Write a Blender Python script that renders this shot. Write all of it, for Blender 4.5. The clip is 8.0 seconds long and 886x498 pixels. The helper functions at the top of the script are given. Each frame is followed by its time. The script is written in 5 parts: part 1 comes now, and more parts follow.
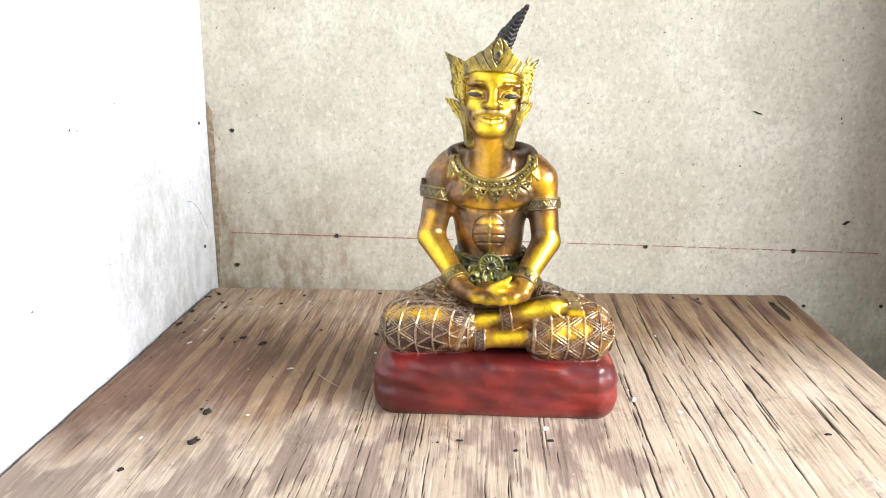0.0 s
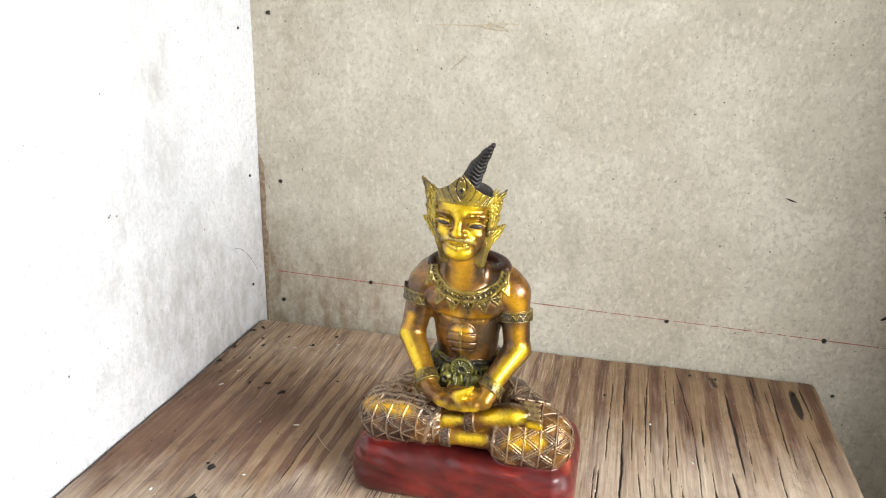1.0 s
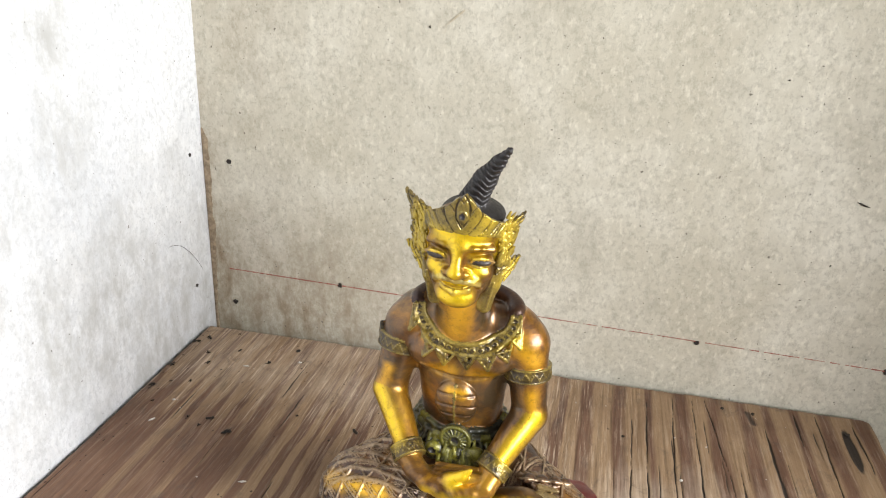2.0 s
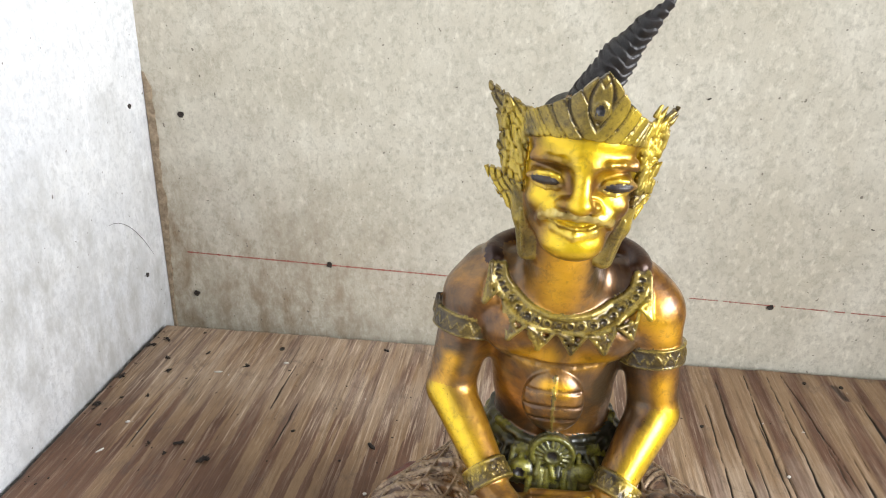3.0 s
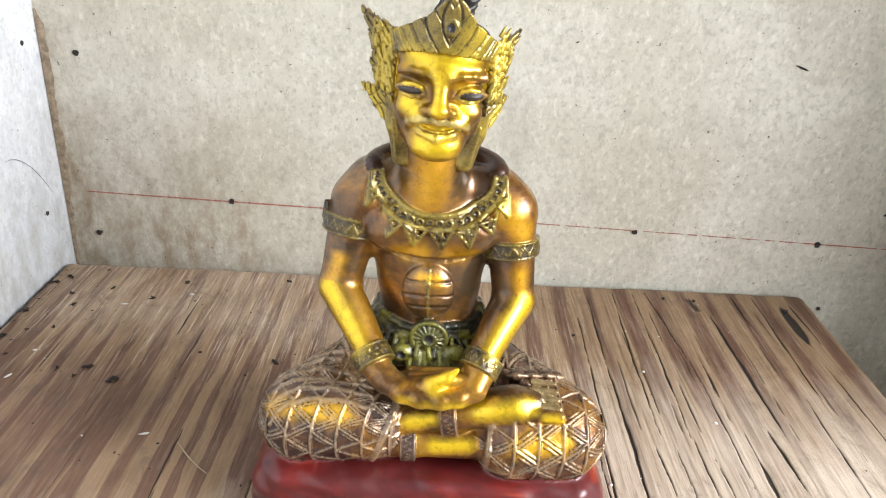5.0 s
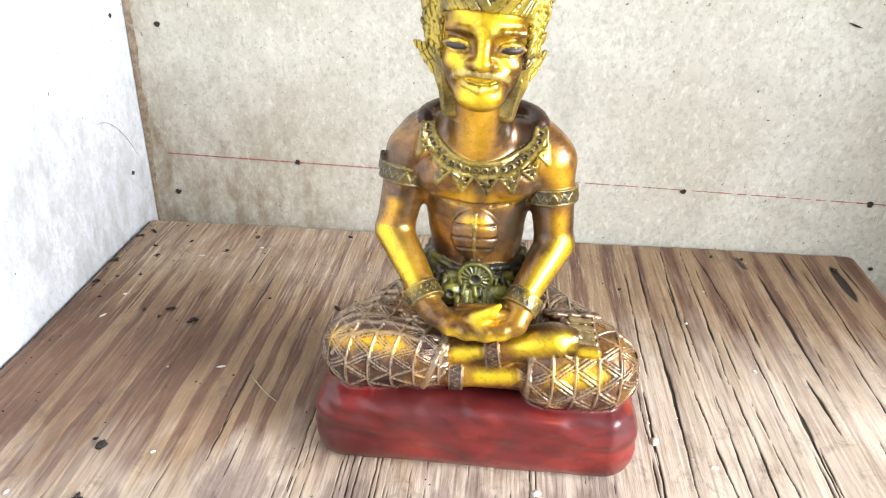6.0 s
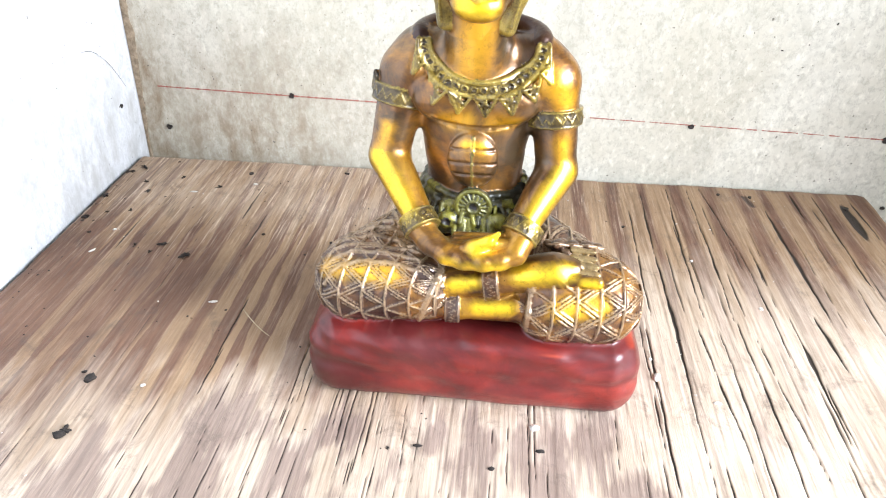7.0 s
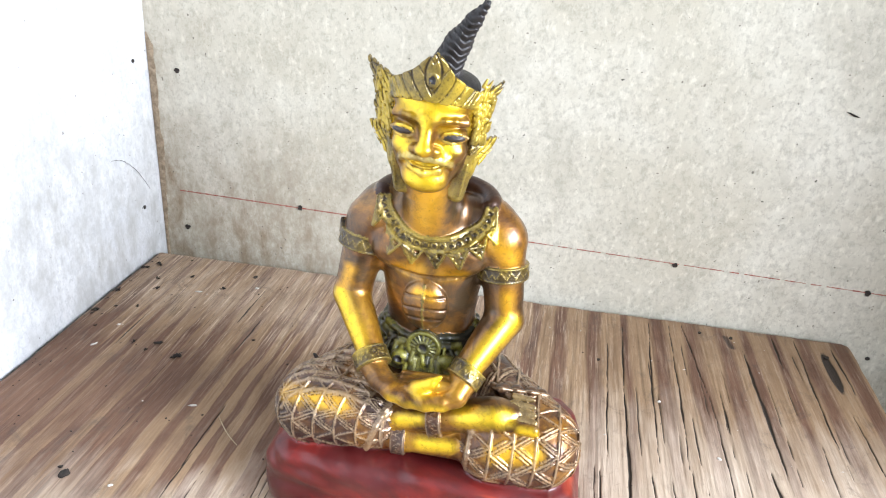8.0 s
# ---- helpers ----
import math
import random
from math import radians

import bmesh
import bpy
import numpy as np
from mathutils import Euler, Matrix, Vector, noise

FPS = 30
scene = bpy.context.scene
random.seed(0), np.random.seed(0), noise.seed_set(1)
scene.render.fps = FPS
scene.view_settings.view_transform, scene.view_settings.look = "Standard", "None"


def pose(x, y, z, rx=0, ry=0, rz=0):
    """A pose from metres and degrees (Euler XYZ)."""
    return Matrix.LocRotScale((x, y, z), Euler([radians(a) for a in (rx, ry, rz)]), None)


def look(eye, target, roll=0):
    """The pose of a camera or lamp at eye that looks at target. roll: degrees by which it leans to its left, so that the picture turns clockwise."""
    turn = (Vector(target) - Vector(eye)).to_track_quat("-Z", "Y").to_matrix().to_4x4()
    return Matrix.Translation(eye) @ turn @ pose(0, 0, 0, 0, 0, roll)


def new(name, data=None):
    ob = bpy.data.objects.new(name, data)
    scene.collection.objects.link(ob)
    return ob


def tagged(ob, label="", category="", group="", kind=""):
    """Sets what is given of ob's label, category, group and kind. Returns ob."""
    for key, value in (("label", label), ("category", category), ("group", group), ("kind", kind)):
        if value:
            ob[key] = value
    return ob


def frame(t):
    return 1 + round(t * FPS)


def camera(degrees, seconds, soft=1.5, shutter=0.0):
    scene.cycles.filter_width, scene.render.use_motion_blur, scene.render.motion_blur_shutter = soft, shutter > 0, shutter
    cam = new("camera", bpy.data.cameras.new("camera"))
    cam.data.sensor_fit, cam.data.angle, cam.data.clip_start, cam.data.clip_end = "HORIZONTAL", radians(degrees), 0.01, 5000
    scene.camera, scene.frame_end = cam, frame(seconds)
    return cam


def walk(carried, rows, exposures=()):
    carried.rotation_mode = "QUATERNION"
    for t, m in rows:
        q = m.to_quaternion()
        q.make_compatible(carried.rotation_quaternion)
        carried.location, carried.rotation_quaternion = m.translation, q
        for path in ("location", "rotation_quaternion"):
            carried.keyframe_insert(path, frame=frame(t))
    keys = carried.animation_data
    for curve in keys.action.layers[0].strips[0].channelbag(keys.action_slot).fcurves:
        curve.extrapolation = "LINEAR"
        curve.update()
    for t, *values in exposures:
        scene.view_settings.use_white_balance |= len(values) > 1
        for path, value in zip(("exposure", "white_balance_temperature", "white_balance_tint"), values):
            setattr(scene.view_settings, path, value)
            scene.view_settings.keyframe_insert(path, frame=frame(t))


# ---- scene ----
cam = camera(63.9, 8.0, soft=1.1)
PATH = [
    (0, (0.075, 0.061, 0.376), (-0.052, 1.979, -0.178), -0.0),
    (0.5, (0.146, 0.087, 0.475), (-0.184, 1.96, -0.145), -1.1),
    (1, (0.231, 0.087, 0.548), (-0.237, 1.91, -0.129), 0.7),
    (1.5, (0.288, 0.077, 0.597), (-0.142, 1.907, -0.086), 1.7),
    (1.9, (0.189, 0.234, 0.548), (-0.194, 2.052, -0.191), 1.9),
    (2, (0.165, 0.297, 0.541), (-0.225, 2.085, -0.266), 2.3),
    (2.2, (0.124, 0.389, 0.498), (-0.227, 2.149, -0.383), 2.7),
    (3.3, (0.037, 0.433, 0.432), (-0.116, 2.256, -0.376), 0.2),
    (3.5, (0.023, 0.416, 0.428), (-0.061, 2.234, -0.402), -0.1),
    (4, (0.005, 0.401, 0.425), (0.062, 2.235, -0.371), 2.4),
    (4.5, (0.036, 0.398, 0.431), (0.078, 2.202, -0.433), 1.9),
    (4.7, (0.063, 0.388, 0.427), (0.112, 2.172, -0.476), 3.1),
    (5.8, (0.089, 0.315, 0.442), (-0.002, 2.098, -0.46), 2.3),
    (6, (0.091, 0.315, 0.432), (-0.052, 2.057, -0.541), 1.5),
    (6.5, (0.091, 0.318, 0.41), (-0.074, 1.975, -0.698), 0.9),
    (7, (0.095, 0.326, 0.405), (-0.046, 1.999, -0.683), 1.6),
    (7.5, (0.099, 0.326, 0.413), (-0.024, 2.04, -0.611), 1.5),
    (8, (0.161, 0.324, 0.467), (-0.124, 2.089, -0.429), 3.8),
]
EXPOSURES = [(0, 0.85, 6100, 10), (0.5, 0.55, 6250, 10), (1.0, 0.38, 6350, 10), (1.5, 0.32, 6400, 10), (2.2, 0.44, 6250, 10), (3.5, 0.48, 6100, 10), (4.5, 0.57, 6050, 10), (5.8, 0.88, 5900, 10),
             (7, 1.28, 5650, 10), (7.5, 1.2, 5550, 10), (8, 0.88, 5700, 10)]
walk(cam, [(t, look(eye, target, roll)) for t, eye, target, roll in PATH], EXPOSURES)

# ---- light: an overcast sky, and an added lamp as its daylight in the unseen window's opening ----
world = bpy.data.worlds.new("world")
scene.world = world
world.use_nodes = True
wn = world.node_tree.nodes
sky = wn.new("ShaderNodeTexSky")
sky.sky_type = "NISHITA"
sky.sun_disc = False
sky.sun_elevation = radians(38)
sky.sun_rotation = radians(150)
wn["Background"].inputs["Strength"].default_value = 0.1
world.node_tree.links.new(sky.outputs["Color"], wn["Background"].inputs["Color"])

opening = new("added_window_light", bpy.data.lights.new("added_window_light", "AREA"))
opening.data.shape, opening.data.size, opening.data.size_y = "RECTANGLE", 1.37, 0.74
opening.data.energy = 60
opening.data.color = (1.0, 0.985, 0.955)
opening.matrix_world = pose(1.47, -0.065, 0.78, 0, 90, 0) @ pose(0, 0, 0, 0, 0, 90)

# ---- materials ----
def material(name, rough=0.6, metal=0.0):
    m = bpy.data.materials.new(name)
    m.use_nodes = True
    b = m.node_tree.nodes["Principled BSDF"]
    b.inputs["Roughness"].default_value, b.inputs["Metallic"].default_value = rough, metal
    return m, m.node_tree.nodes, m.node_tree.links, b


def coords(nodes, links, scale, kind="Object"):
    tc, mp = nodes.new("ShaderNodeTexCoord"), nodes.new("ShaderNodeMapping")
    mp.inputs["Scale"].default_value = scale
    links.new(tc.outputs[kind], mp.inputs["Vector"])
    return mp.outputs["Vector"]


def noise_node(nodes, links, scale, freq, detail=4.0, rough=0.55, distort=0.0, vec=None):
    n = nodes.new("ShaderNodeTexNoise")
    n.inputs["Scale"].default_value, n.inputs["Detail"].default_value = freq, detail
    n.inputs["Roughness"].default_value, n.inputs["Distortion"].default_value = rough, distort
    links.new(vec if vec is not None else coords(nodes, links, scale), n.inputs["Vector"])
    return n.outputs["Fac"]


def ramp(nodes, links, fac, stops):
    r = nodes.new("ShaderNodeValToRGB")
    e = r.color_ramp.elements
    while len(e) < len(stops):
        e.new(0.5)
    for k, (p, c) in zip(e, stops):
        k.position, k.color = p, (c if isinstance(c, tuple) else (c, c, c)) + (1,)
    links.new(fac, r.inputs["Fac"])
    return r.outputs["Color"]


def mix(nodes, links, fac, a, b, kind="MIX"):
    n = nodes.new("ShaderNodeMix")
    n.data_type, n.blend_type = "RGBA", kind
    for sock, v in ((n.inputs[0], fac), (n.inputs[6], a), (n.inputs[7], b)):
        if isinstance(v, (int, float)):
            sock.default_value = v
        elif isinstance(v, tuple):
            sock.default_value = v + (1,)
        else:
            links.new(v, sock)
    return n.outputs[2]


def bump(nodes, links, b, height, strength, dist):
    n = nodes.new("ShaderNodeBump")
    n.inputs["Strength"].default_value, n.inputs["Distance"].default_value = strength, dist
    links.new(height, n.inputs["Height"])
    links.new(n.outputs["Normal"], b.inputs["Normal"])


def attribute(nodes, name):
    n = nodes.new("ShaderNodeAttribute")
    n.attribute_name = name
    return n.outputs["Fac"]


def board_material(name, pale, mid, brown):
    """Fibre-cement board: mottled, flecked, with brown damp stains and painted shade through one mask."""
    m, n, l, b = material(name, 0.72)
    big = noise_node(n, l, (1, 1, 1), 5, 5, 0.6, 0.6)
    col = ramp(n, l, big, [(0.34, mid), (0.6, pale)])
    cloud = noise_node(n, l, (1, 1, 0.8), 34, 6, 0.7, 0.4)
    col = mix(n, l, ramp(n, l, cloud, [(0.40, 0.0), (0.66, 0.45)]), col, tuple(0.88 * c for c in mid))
    fleck = noise_node(n, l, (1, 1, 0.8), 170, 5, 0.75, 0.3)
    col = mix(n, l, ramp(n, l, fleck, [(0.47, 0.0), (0.66, 0.6)]), col, tuple(0.62 * c for c in mid))
    light = noise_node(n, l, (1, 1, 0.6), 130, 4, 0.65)
    col = mix(n, l, ramp(n, l, light, [(0.54, 0.0), (0.70, 0.48)]), col, tuple(min(0.85, 1.25 * c) for c in pale))
    grime = noise_node(n, l, (1, 1, 0.8), 15, 7, 0.75, 0.2)
    col = mix(n, l, ramp(n, l, grime, [(0.53, 0.0), (0.74, 0.6)]), col, tuple(0.7 * c for c in mid))
    stain_shade = attribute(n, "stain_shade")
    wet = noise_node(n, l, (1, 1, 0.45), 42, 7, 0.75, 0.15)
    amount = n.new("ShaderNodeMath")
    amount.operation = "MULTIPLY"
    l.new(stain_shade, amount.inputs[0])
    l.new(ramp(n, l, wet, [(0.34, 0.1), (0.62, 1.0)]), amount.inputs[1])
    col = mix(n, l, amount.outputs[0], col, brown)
    dots = noise_node(n, l, (1, 1, 1), 210, 1, 0.4)
    col = mix(n, l, ramp(n, l, dots, [(0.775, 0.0), (0.8, 0.8)]), col, (0.09, 0.075, 0.06))
    l.new(col, b.inputs["Base Color"])
    bump(n, l, b, fleck, 0.35, 0.0012)
    return m


BOARD_BACK = board_material("fibre_board_back", (0.610, 0.580, 0.492), (0.488, 0.452, 0.360), (0.235, 0.175, 0.108))
BOARD_LEFT = board_material("fibre_board_left", (0.80, 0.81, 0.825), (0.66, 0.68, 0.715), (0.43, 0.43, 0.42))


def plywood_material(name):
    """Old softwood plywood, grain along y: tan and brown bands with torn edges, fibres, checks, bleached wear."""
    m, n, l, b = material(name, 0.62)
    tc = n.new("ShaderNodeTexCoord")

    def grain(sx, sy, detail=4.0, rough=0.7, distort=0.2):
        mp = n.new("ShaderNodeMapping")
        mp.inputs["Scale"].default_value = (sx, sy, sx)
        l.new(tc.outputs["Object"], mp.inputs["Vector"])
        return noise_node(n, l, None, 1.0, detail, rough, distort, mp.outputs["Vector"])

    def math_node(op, a, b2, c=None, clamp=False):
        q = n.new("ShaderNodeMath")
        q.operation, q.use_clamp = op, clamp
        for k, v in enumerate((a, b2, c)):
            if v is None:
                continue
            if isinstance(v, (int, float)):
                q.inputs[k].default_value = v
            else:
                l.new(v, q.inputs[k])
        return q.outputs[0]

    def torn(value, fibre, amount, lo, hi, top=1.0):
        """A threshold whose edge is torn along the fibres."""
        return ramp(n, l, math_node("MULTIPLY_ADD", fibre, amount, value), [(lo + amount / 2, 0.0), (hi + amount / 2, top)])

    fibre = grain(420, 16)
    coarse = grain(130, 9, 5.0)
    fine = grain(900, 40, 3.0)
    cloud = noise_node(n, l, (1, 0.5, 1), 16, 6, 0.7, 0.5)
    tan = ramp(n, l, cloud, [(0.32, (0.208, 0.129, 0.070)), (0.68, (0.335, 0.224, 0.128))])
    dark = ramp(n, l, cloud, [(0.32, (0.092, 0.043, 0.024)), (0.68, (0.178, 0.096, 0.057))])
    band = attribute(n, "band")
    edge = math_node("ADD", math_node("MULTIPLY_ADD", coarse, 0.26, band), -0.13)
    late = torn(edge, fibre, 0.32, 0.22, 0.62)
    aged = mix(n, l, late, tan, dark)
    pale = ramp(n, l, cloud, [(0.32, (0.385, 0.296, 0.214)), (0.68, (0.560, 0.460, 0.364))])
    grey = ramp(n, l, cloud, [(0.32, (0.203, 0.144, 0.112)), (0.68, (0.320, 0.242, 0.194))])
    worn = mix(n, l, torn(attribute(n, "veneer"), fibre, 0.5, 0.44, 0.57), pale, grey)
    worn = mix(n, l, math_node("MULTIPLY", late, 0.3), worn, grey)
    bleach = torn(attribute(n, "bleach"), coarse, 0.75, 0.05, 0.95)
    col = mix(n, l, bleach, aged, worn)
    # pale torn fibres, dark pores, dirt
    splintered = attribute(n, "splinter")
    lifted = math_node("MULTIPLY", ramp(n, l, grain(300, 12, 5.0, 0.75), [(0.53, 0.0), (0.66, 0.7)]), splintered)
    col = mix(n, l, lifted, col, (0.60, 0.47, 0.35))
    pores = math_node("MULTIPLY", ramp(n, l, fine, [(0.55, 0.0), (0.70, 0.45)]), splintered)
    col = mix(n, l, pores, col, (0.075, 0.045, 0.032))
    hollow = math_node("MULTIPLY", ramp(n, l, grain(240, 10, 5.0, 0.75), [(0.57, 0.0), (0.70, 0.5)]), splintered)
    col = mix(n, l, hollow, col, (0.055, 0.033, 0.024))
    grime = noise_node(n, l, (1, 0.7, 1), 24, 7, 0.8, 0.7)
    col = mix(n, l, ramp(n, l, grime, [(0.55, 0.0), (0.70, 0.65)]), col, (0.085, 0.062, 0.048))
    col = mix(n, l, torn(attribute(n, "crack_edge_shade"), fine, 0.5, 0.25, 0.60), col, (0.026, 0.018, 0.013))
    l.new(col, b.inputs["Base Color"])
    l.new(ramp(n, l, fibre, [(0.3, 0.5), (0.7, 0.78)]), b.inputs["Roughness"])
    height = math_node("ADD", fibre, math_node("ADD", coarse, math_node("MULTIPLY", late, 0.4)))
    bump(n, l, b, height, 0.34, 0.0020)
    return m


PLYWOOD = plywood_material("plywood")


def plain_material(name, c1, c2, freq, rough, metal=0.0, scale=(1, 1, 1), bumps=0.2, coat=0.0):
    m, n, l, b = material(name, rough, metal)
    f = noise_node(n, l, scale, freq, 5, 0.65, 0.4)
    l.new(ramp(n, l, f, [(0.35, c1), (0.65, c2)]), b.inputs["Base Color"])
    b.inputs["Coat Weight"].default_value = coat
    if bumps:
        bump(n, l, b, f, bumps, 0.001)
    return m


POST_WOOD = plain_material("dark_post_wood", (0.035, 0.021, 0.012), (0.075, 0.046, 0.027), 30, 0.7, 0, (3, 3, 0.25))
EDGE_BROWN = plain_material("board_edge", (0.155, 0.112, 0.072), (0.36, 0.28, 0.19), 120, 0.85)
SCREW_STEEL = plain_material("rusted_screw", (0.012, 0.010, 0.008), (0.04, 0.028, 0.022), 400, 0.7, 0.1)
SPECK_DARK = plain_material("dark_speck", (0.010, 0.008, 0.007), (0.035, 0.026, 0.02), 300, 0.95)
CHIP_PALE = plain_material("pale_chip", (0.55, 0.52, 0.47), (0.78, 0.75, 0.70), 300, 0.7)
CHALK_RED = plain_material("red_chalk", (0.27, 0.065, 0.05), (0.38, 0.17, 0.13), 300, 0.9)
STAIN_TAN = plain_material("tan_scuff", (0.40, 0.33, 0.22), (0.54, 0.49, 0.39), 200, 0.8)
SOIL = plain_material("yard_soil", (0.20, 0.16, 0.12), (0.34, 0.29, 0.23), 2, 0.9)
CONCRETE = plain_material("concrete_floor", (0.16, 0.155, 0.145), (0.24, 0.235, 0.22), 6, 0.8)
# kept dark so that the unseen walls throw back little light
OLD_BOARD = plain_material("old_grey_board", (0.13, 0.125, 0.115), (0.21, 0.20, 0.185), 5, 0.8)


def statue_material(name, deep, base, rubbed_lit, raised, metal, rough, freq, coat=0.5, haze=0.0, mottle=0.5, shine=0.5, scale=(1, 1, 1), film_colour=(0.165, 0.128, 0.070)):
    """Painted resin: a brown wash, gold and painted highlights over chosen places, brighter paint on raised ornament.
    """
    m, n, l, b = material(name, rough, metal)
    patch = noise_node(n, l, scale, freq, 5, 0.65, 0.6)
    col = ramp(n, l, patch, [(0.40, deep), (0.62, base)])
    fine = noise_node(n, l, (1, 1, 1), freq * 8, 5, 0.7, 0.4)
    wear = n.new("ShaderNodeMath")
    wear.operation, wear.use_clamp = "MULTIPLY_ADD", True
    l.new(patch, wear.inputs[0])
    wear.inputs[1].default_value = 0.75
    places = n.new("ShaderNodeMath")
    places.operation = "MULTIPLY"
    places.inputs[1].default_value = 0.8
    l.new(attribute(n, "rub_lit"), places.inputs[0])
    l.new(places.outputs[0], wear.inputs[2])
    col = mix(n, l, ramp(n, l, wear.outputs[0], [(0.37, 0.0), (0.92, 0.95)]), col, rubbed_lit)
    col = mix(n, l, ramp(n, l, fine, [(0.52, 0.0), (0.72, mottle)]), col, deep)
    # dull film in patches, with the grey sheen of reflections put into colour
    if haze:
        film = noise_node(n, l, (1, 1, 1), freq * 0.7, 5, 0.6, 0.6)
        dull = n.new("ShaderNodeMath")
        dull.operation, dull.use_clamp = "SUBTRACT", True
        l.new(ramp(n, l, film, [(0.40, 0.0), (0.66, haze)]), dull.inputs[0])
        l.new(attribute(n, "rub_lit"), dull.inputs[1])
        col = mix(n, l, dull.outputs[0], col, film_colour)
    col = mix(n, l, attribute(n, "groove"), col, deep)
    lift = n.new("ShaderNodeMath")
    lift.operation, lift.use_clamp = "MULTIPLY", True
    l.new(attribute(n, "relief"), lift.inputs[0])
    l.new(ramp(n, l, fine, [(0.35, 1.0), (0.65, 0.3)]), lift.inputs[1])
    col = mix(n, l, lift.outputs[0], col, raised)
    l.new(col, b.inputs["Base Color"])
    l.new(ramp(n, l, fine, [(0.3, rough * 0.85), (0.7, min(1.0, rough * 1.4))]), b.inputs["Roughness"])
    b.inputs["Coat Weight"].default_value, b.inputs["Coat Roughness"].default_value = coat, 0.25
    b.inputs["Specular IOR Level"].default_value = shine
    height = n.new("ShaderNodeMath")
    height.operation = "MULTIPLY_ADD"
    l.new(patch, height.inputs[0])
    height.inputs[1].default_value = 5.0
    l.new(fine, height.inputs[2])
    bump(n, l, b, height.outputs[0], 0.35, 0.0007)
    return m


STATUE_MATERIALS = [
    statue_material("gold_paint", (0.070, 0.027, 0.006), (0.370, 0.155, 0.010), (0.90, 0.61, 0.008), (0.64, 0.53, 0.20), 0.65, 0.31, 24, 0.6, 0.35, film_colour=(0.20, 0.14, 0.06)),
    statue_material("brown_trouser_paint", (0.034, 0.014, 0.009), (0.235, 0.092, 0.016), (0.76, 0.42, 0.014), (0.42, 0.31, 0.190), 0.55, 0.34, 30, 0.5, 0.42, film_colour=(0.17, 0.125, 0.105)),
    statue_material("red_lacquer", (0.065, 0.006, 0.006), (0.200, 0.011, 0.007), (0.34, 0.050, 0.022), (0.3, 0.05, 0.05), 0.0, 0.34, 15, 0.45, 0.35, 0.55, 0.4, (0.7, 0.7, 1.3), (0.15, 0.032, 0.032)),
    statue_material("black_hair_paint", (0.007, 0.006, 0.006), (0.016, 0.013, 0.013), (0.022, 0.018, 0.019), (0.036, 0.031, 0.032), 0.0, 0.5, 40, 0.1),
    statue_material("green_cloth_paint", (0.014, 0.014, 0.007), (0.075, 0.070, 0.026), (0.22, 0.21, 0.02), (0.38, 0.35, 0.03), 0.3, 0.36, 60, 0.5),
    statue_material("ornament_gold", (0.024, 0.015, 0.006), (0.145, 0.092, 0.018), (0.60, 0.42, 0.020), (0.46, 0.34, 0.06), 0.5, 0.30, 60, 0.5, 0.3, 0.8),
    statue_material("eye_paint", (0.014, 0.010, 0.008), (0.042, 0.029, 0.022), (0.05, 0.036, 0.028), (0.4, 0.38, 0.36), 0.0, 0.42, 120, 0.15, mottle=0.3),
    statue_material("brown_skin_paint", (0.056, 0.024, 0.008), (0.310, 0.122, 0.013), (0.80, 0.42, 0.010), (0.50, 0.36, 0.15), 0.65, 0.33, 24, 0.85, 0.5, film_colour=(0.125, 0.100, 0.048)),
]

# ---- structure ----
def part(name, bm, mat, parent=None, label=""):
    me = bpy.data.meshes.new(name)
    bm.to_mesh(me)
    bm.free()
    me.materials.append(mat)
    ob = new(name, me)
    if parent is not None:
        ob.parent = parent
    if label:
        tagged(ob, label)
    return ob


def smooth(ob):
    for p in ob.data.polygons:
        p.use_smooth = True
    return ob


def slab(x0, x1, y0, y1, z0, z1, bev=0.0):
    bm = bmesh.new()
    bmesh.ops.create_cube(bm, size=1.0, matrix=Matrix.Translation(((x0 + x1) / 2, (y0 + y1) / 2, (z0 + z1) / 2)) @ Matrix.Diagonal((x1 - x0, y1 - y0, z1 - z0, 1)))
    if bev:
        bmesh.ops.bevel(bm, geom=bm.edges[:], offset=bev, segments=2, affect="EDGES", profile=0.6)
    return bm


def grid_mesh(name, us, vs, place, faces_flip=False):
    """A sheet of quads; place(u, v) gives arrays x, y, z."""
    U, V = np.meshgrid(us, vs, indexing="ij")
    co = np.stack(place(U, V), axis=-1).reshape(-1, 3)
    nu, nv = len(us), len(vs)
    i = np.arange(nu * nv).reshape(nu, nv)
    q = np.stack([i[:-1, :-1], i[1:, :-1], i[1:, 1:], i[:-1, 1:]], axis=-1).reshape(-1, 4)
    if faces_flip:
        q = q[:, ::-1]
    return raw_mesh(name, co, q)


def raw_mesh(name, co, quads):
    me = bpy.data.meshes.new(name)
    me.vertices.add(len(co))
    me.vertices.foreach_set("co", np.ascontiguousarray(co, np.float32).ravel())
    me.loops.add(quads.size)
    me.loops.foreach_set("vertex_index", np.ascontiguousarray(quads, np.int32).ravel())
    me.polygons.add(len(quads))
    me.polygons.foreach_set("loop_start", np.arange(0, quads.size, 4, dtype=np.int32))
    me.polygons.foreach_set("use_smooth", np.ones(len(quads), bool))
    me.update(calc_edges=True)
    return me


def put_attribute(me, name, values):
    a = me.attributes.new(name, "FLOAT", "POINT")
    a.data.foreach_set("value", np.ascontiguousarray(values, np.float32))


WALL_Y = 1.145
FLOOR_Z, CEIL_Z = -0.85, 1.25


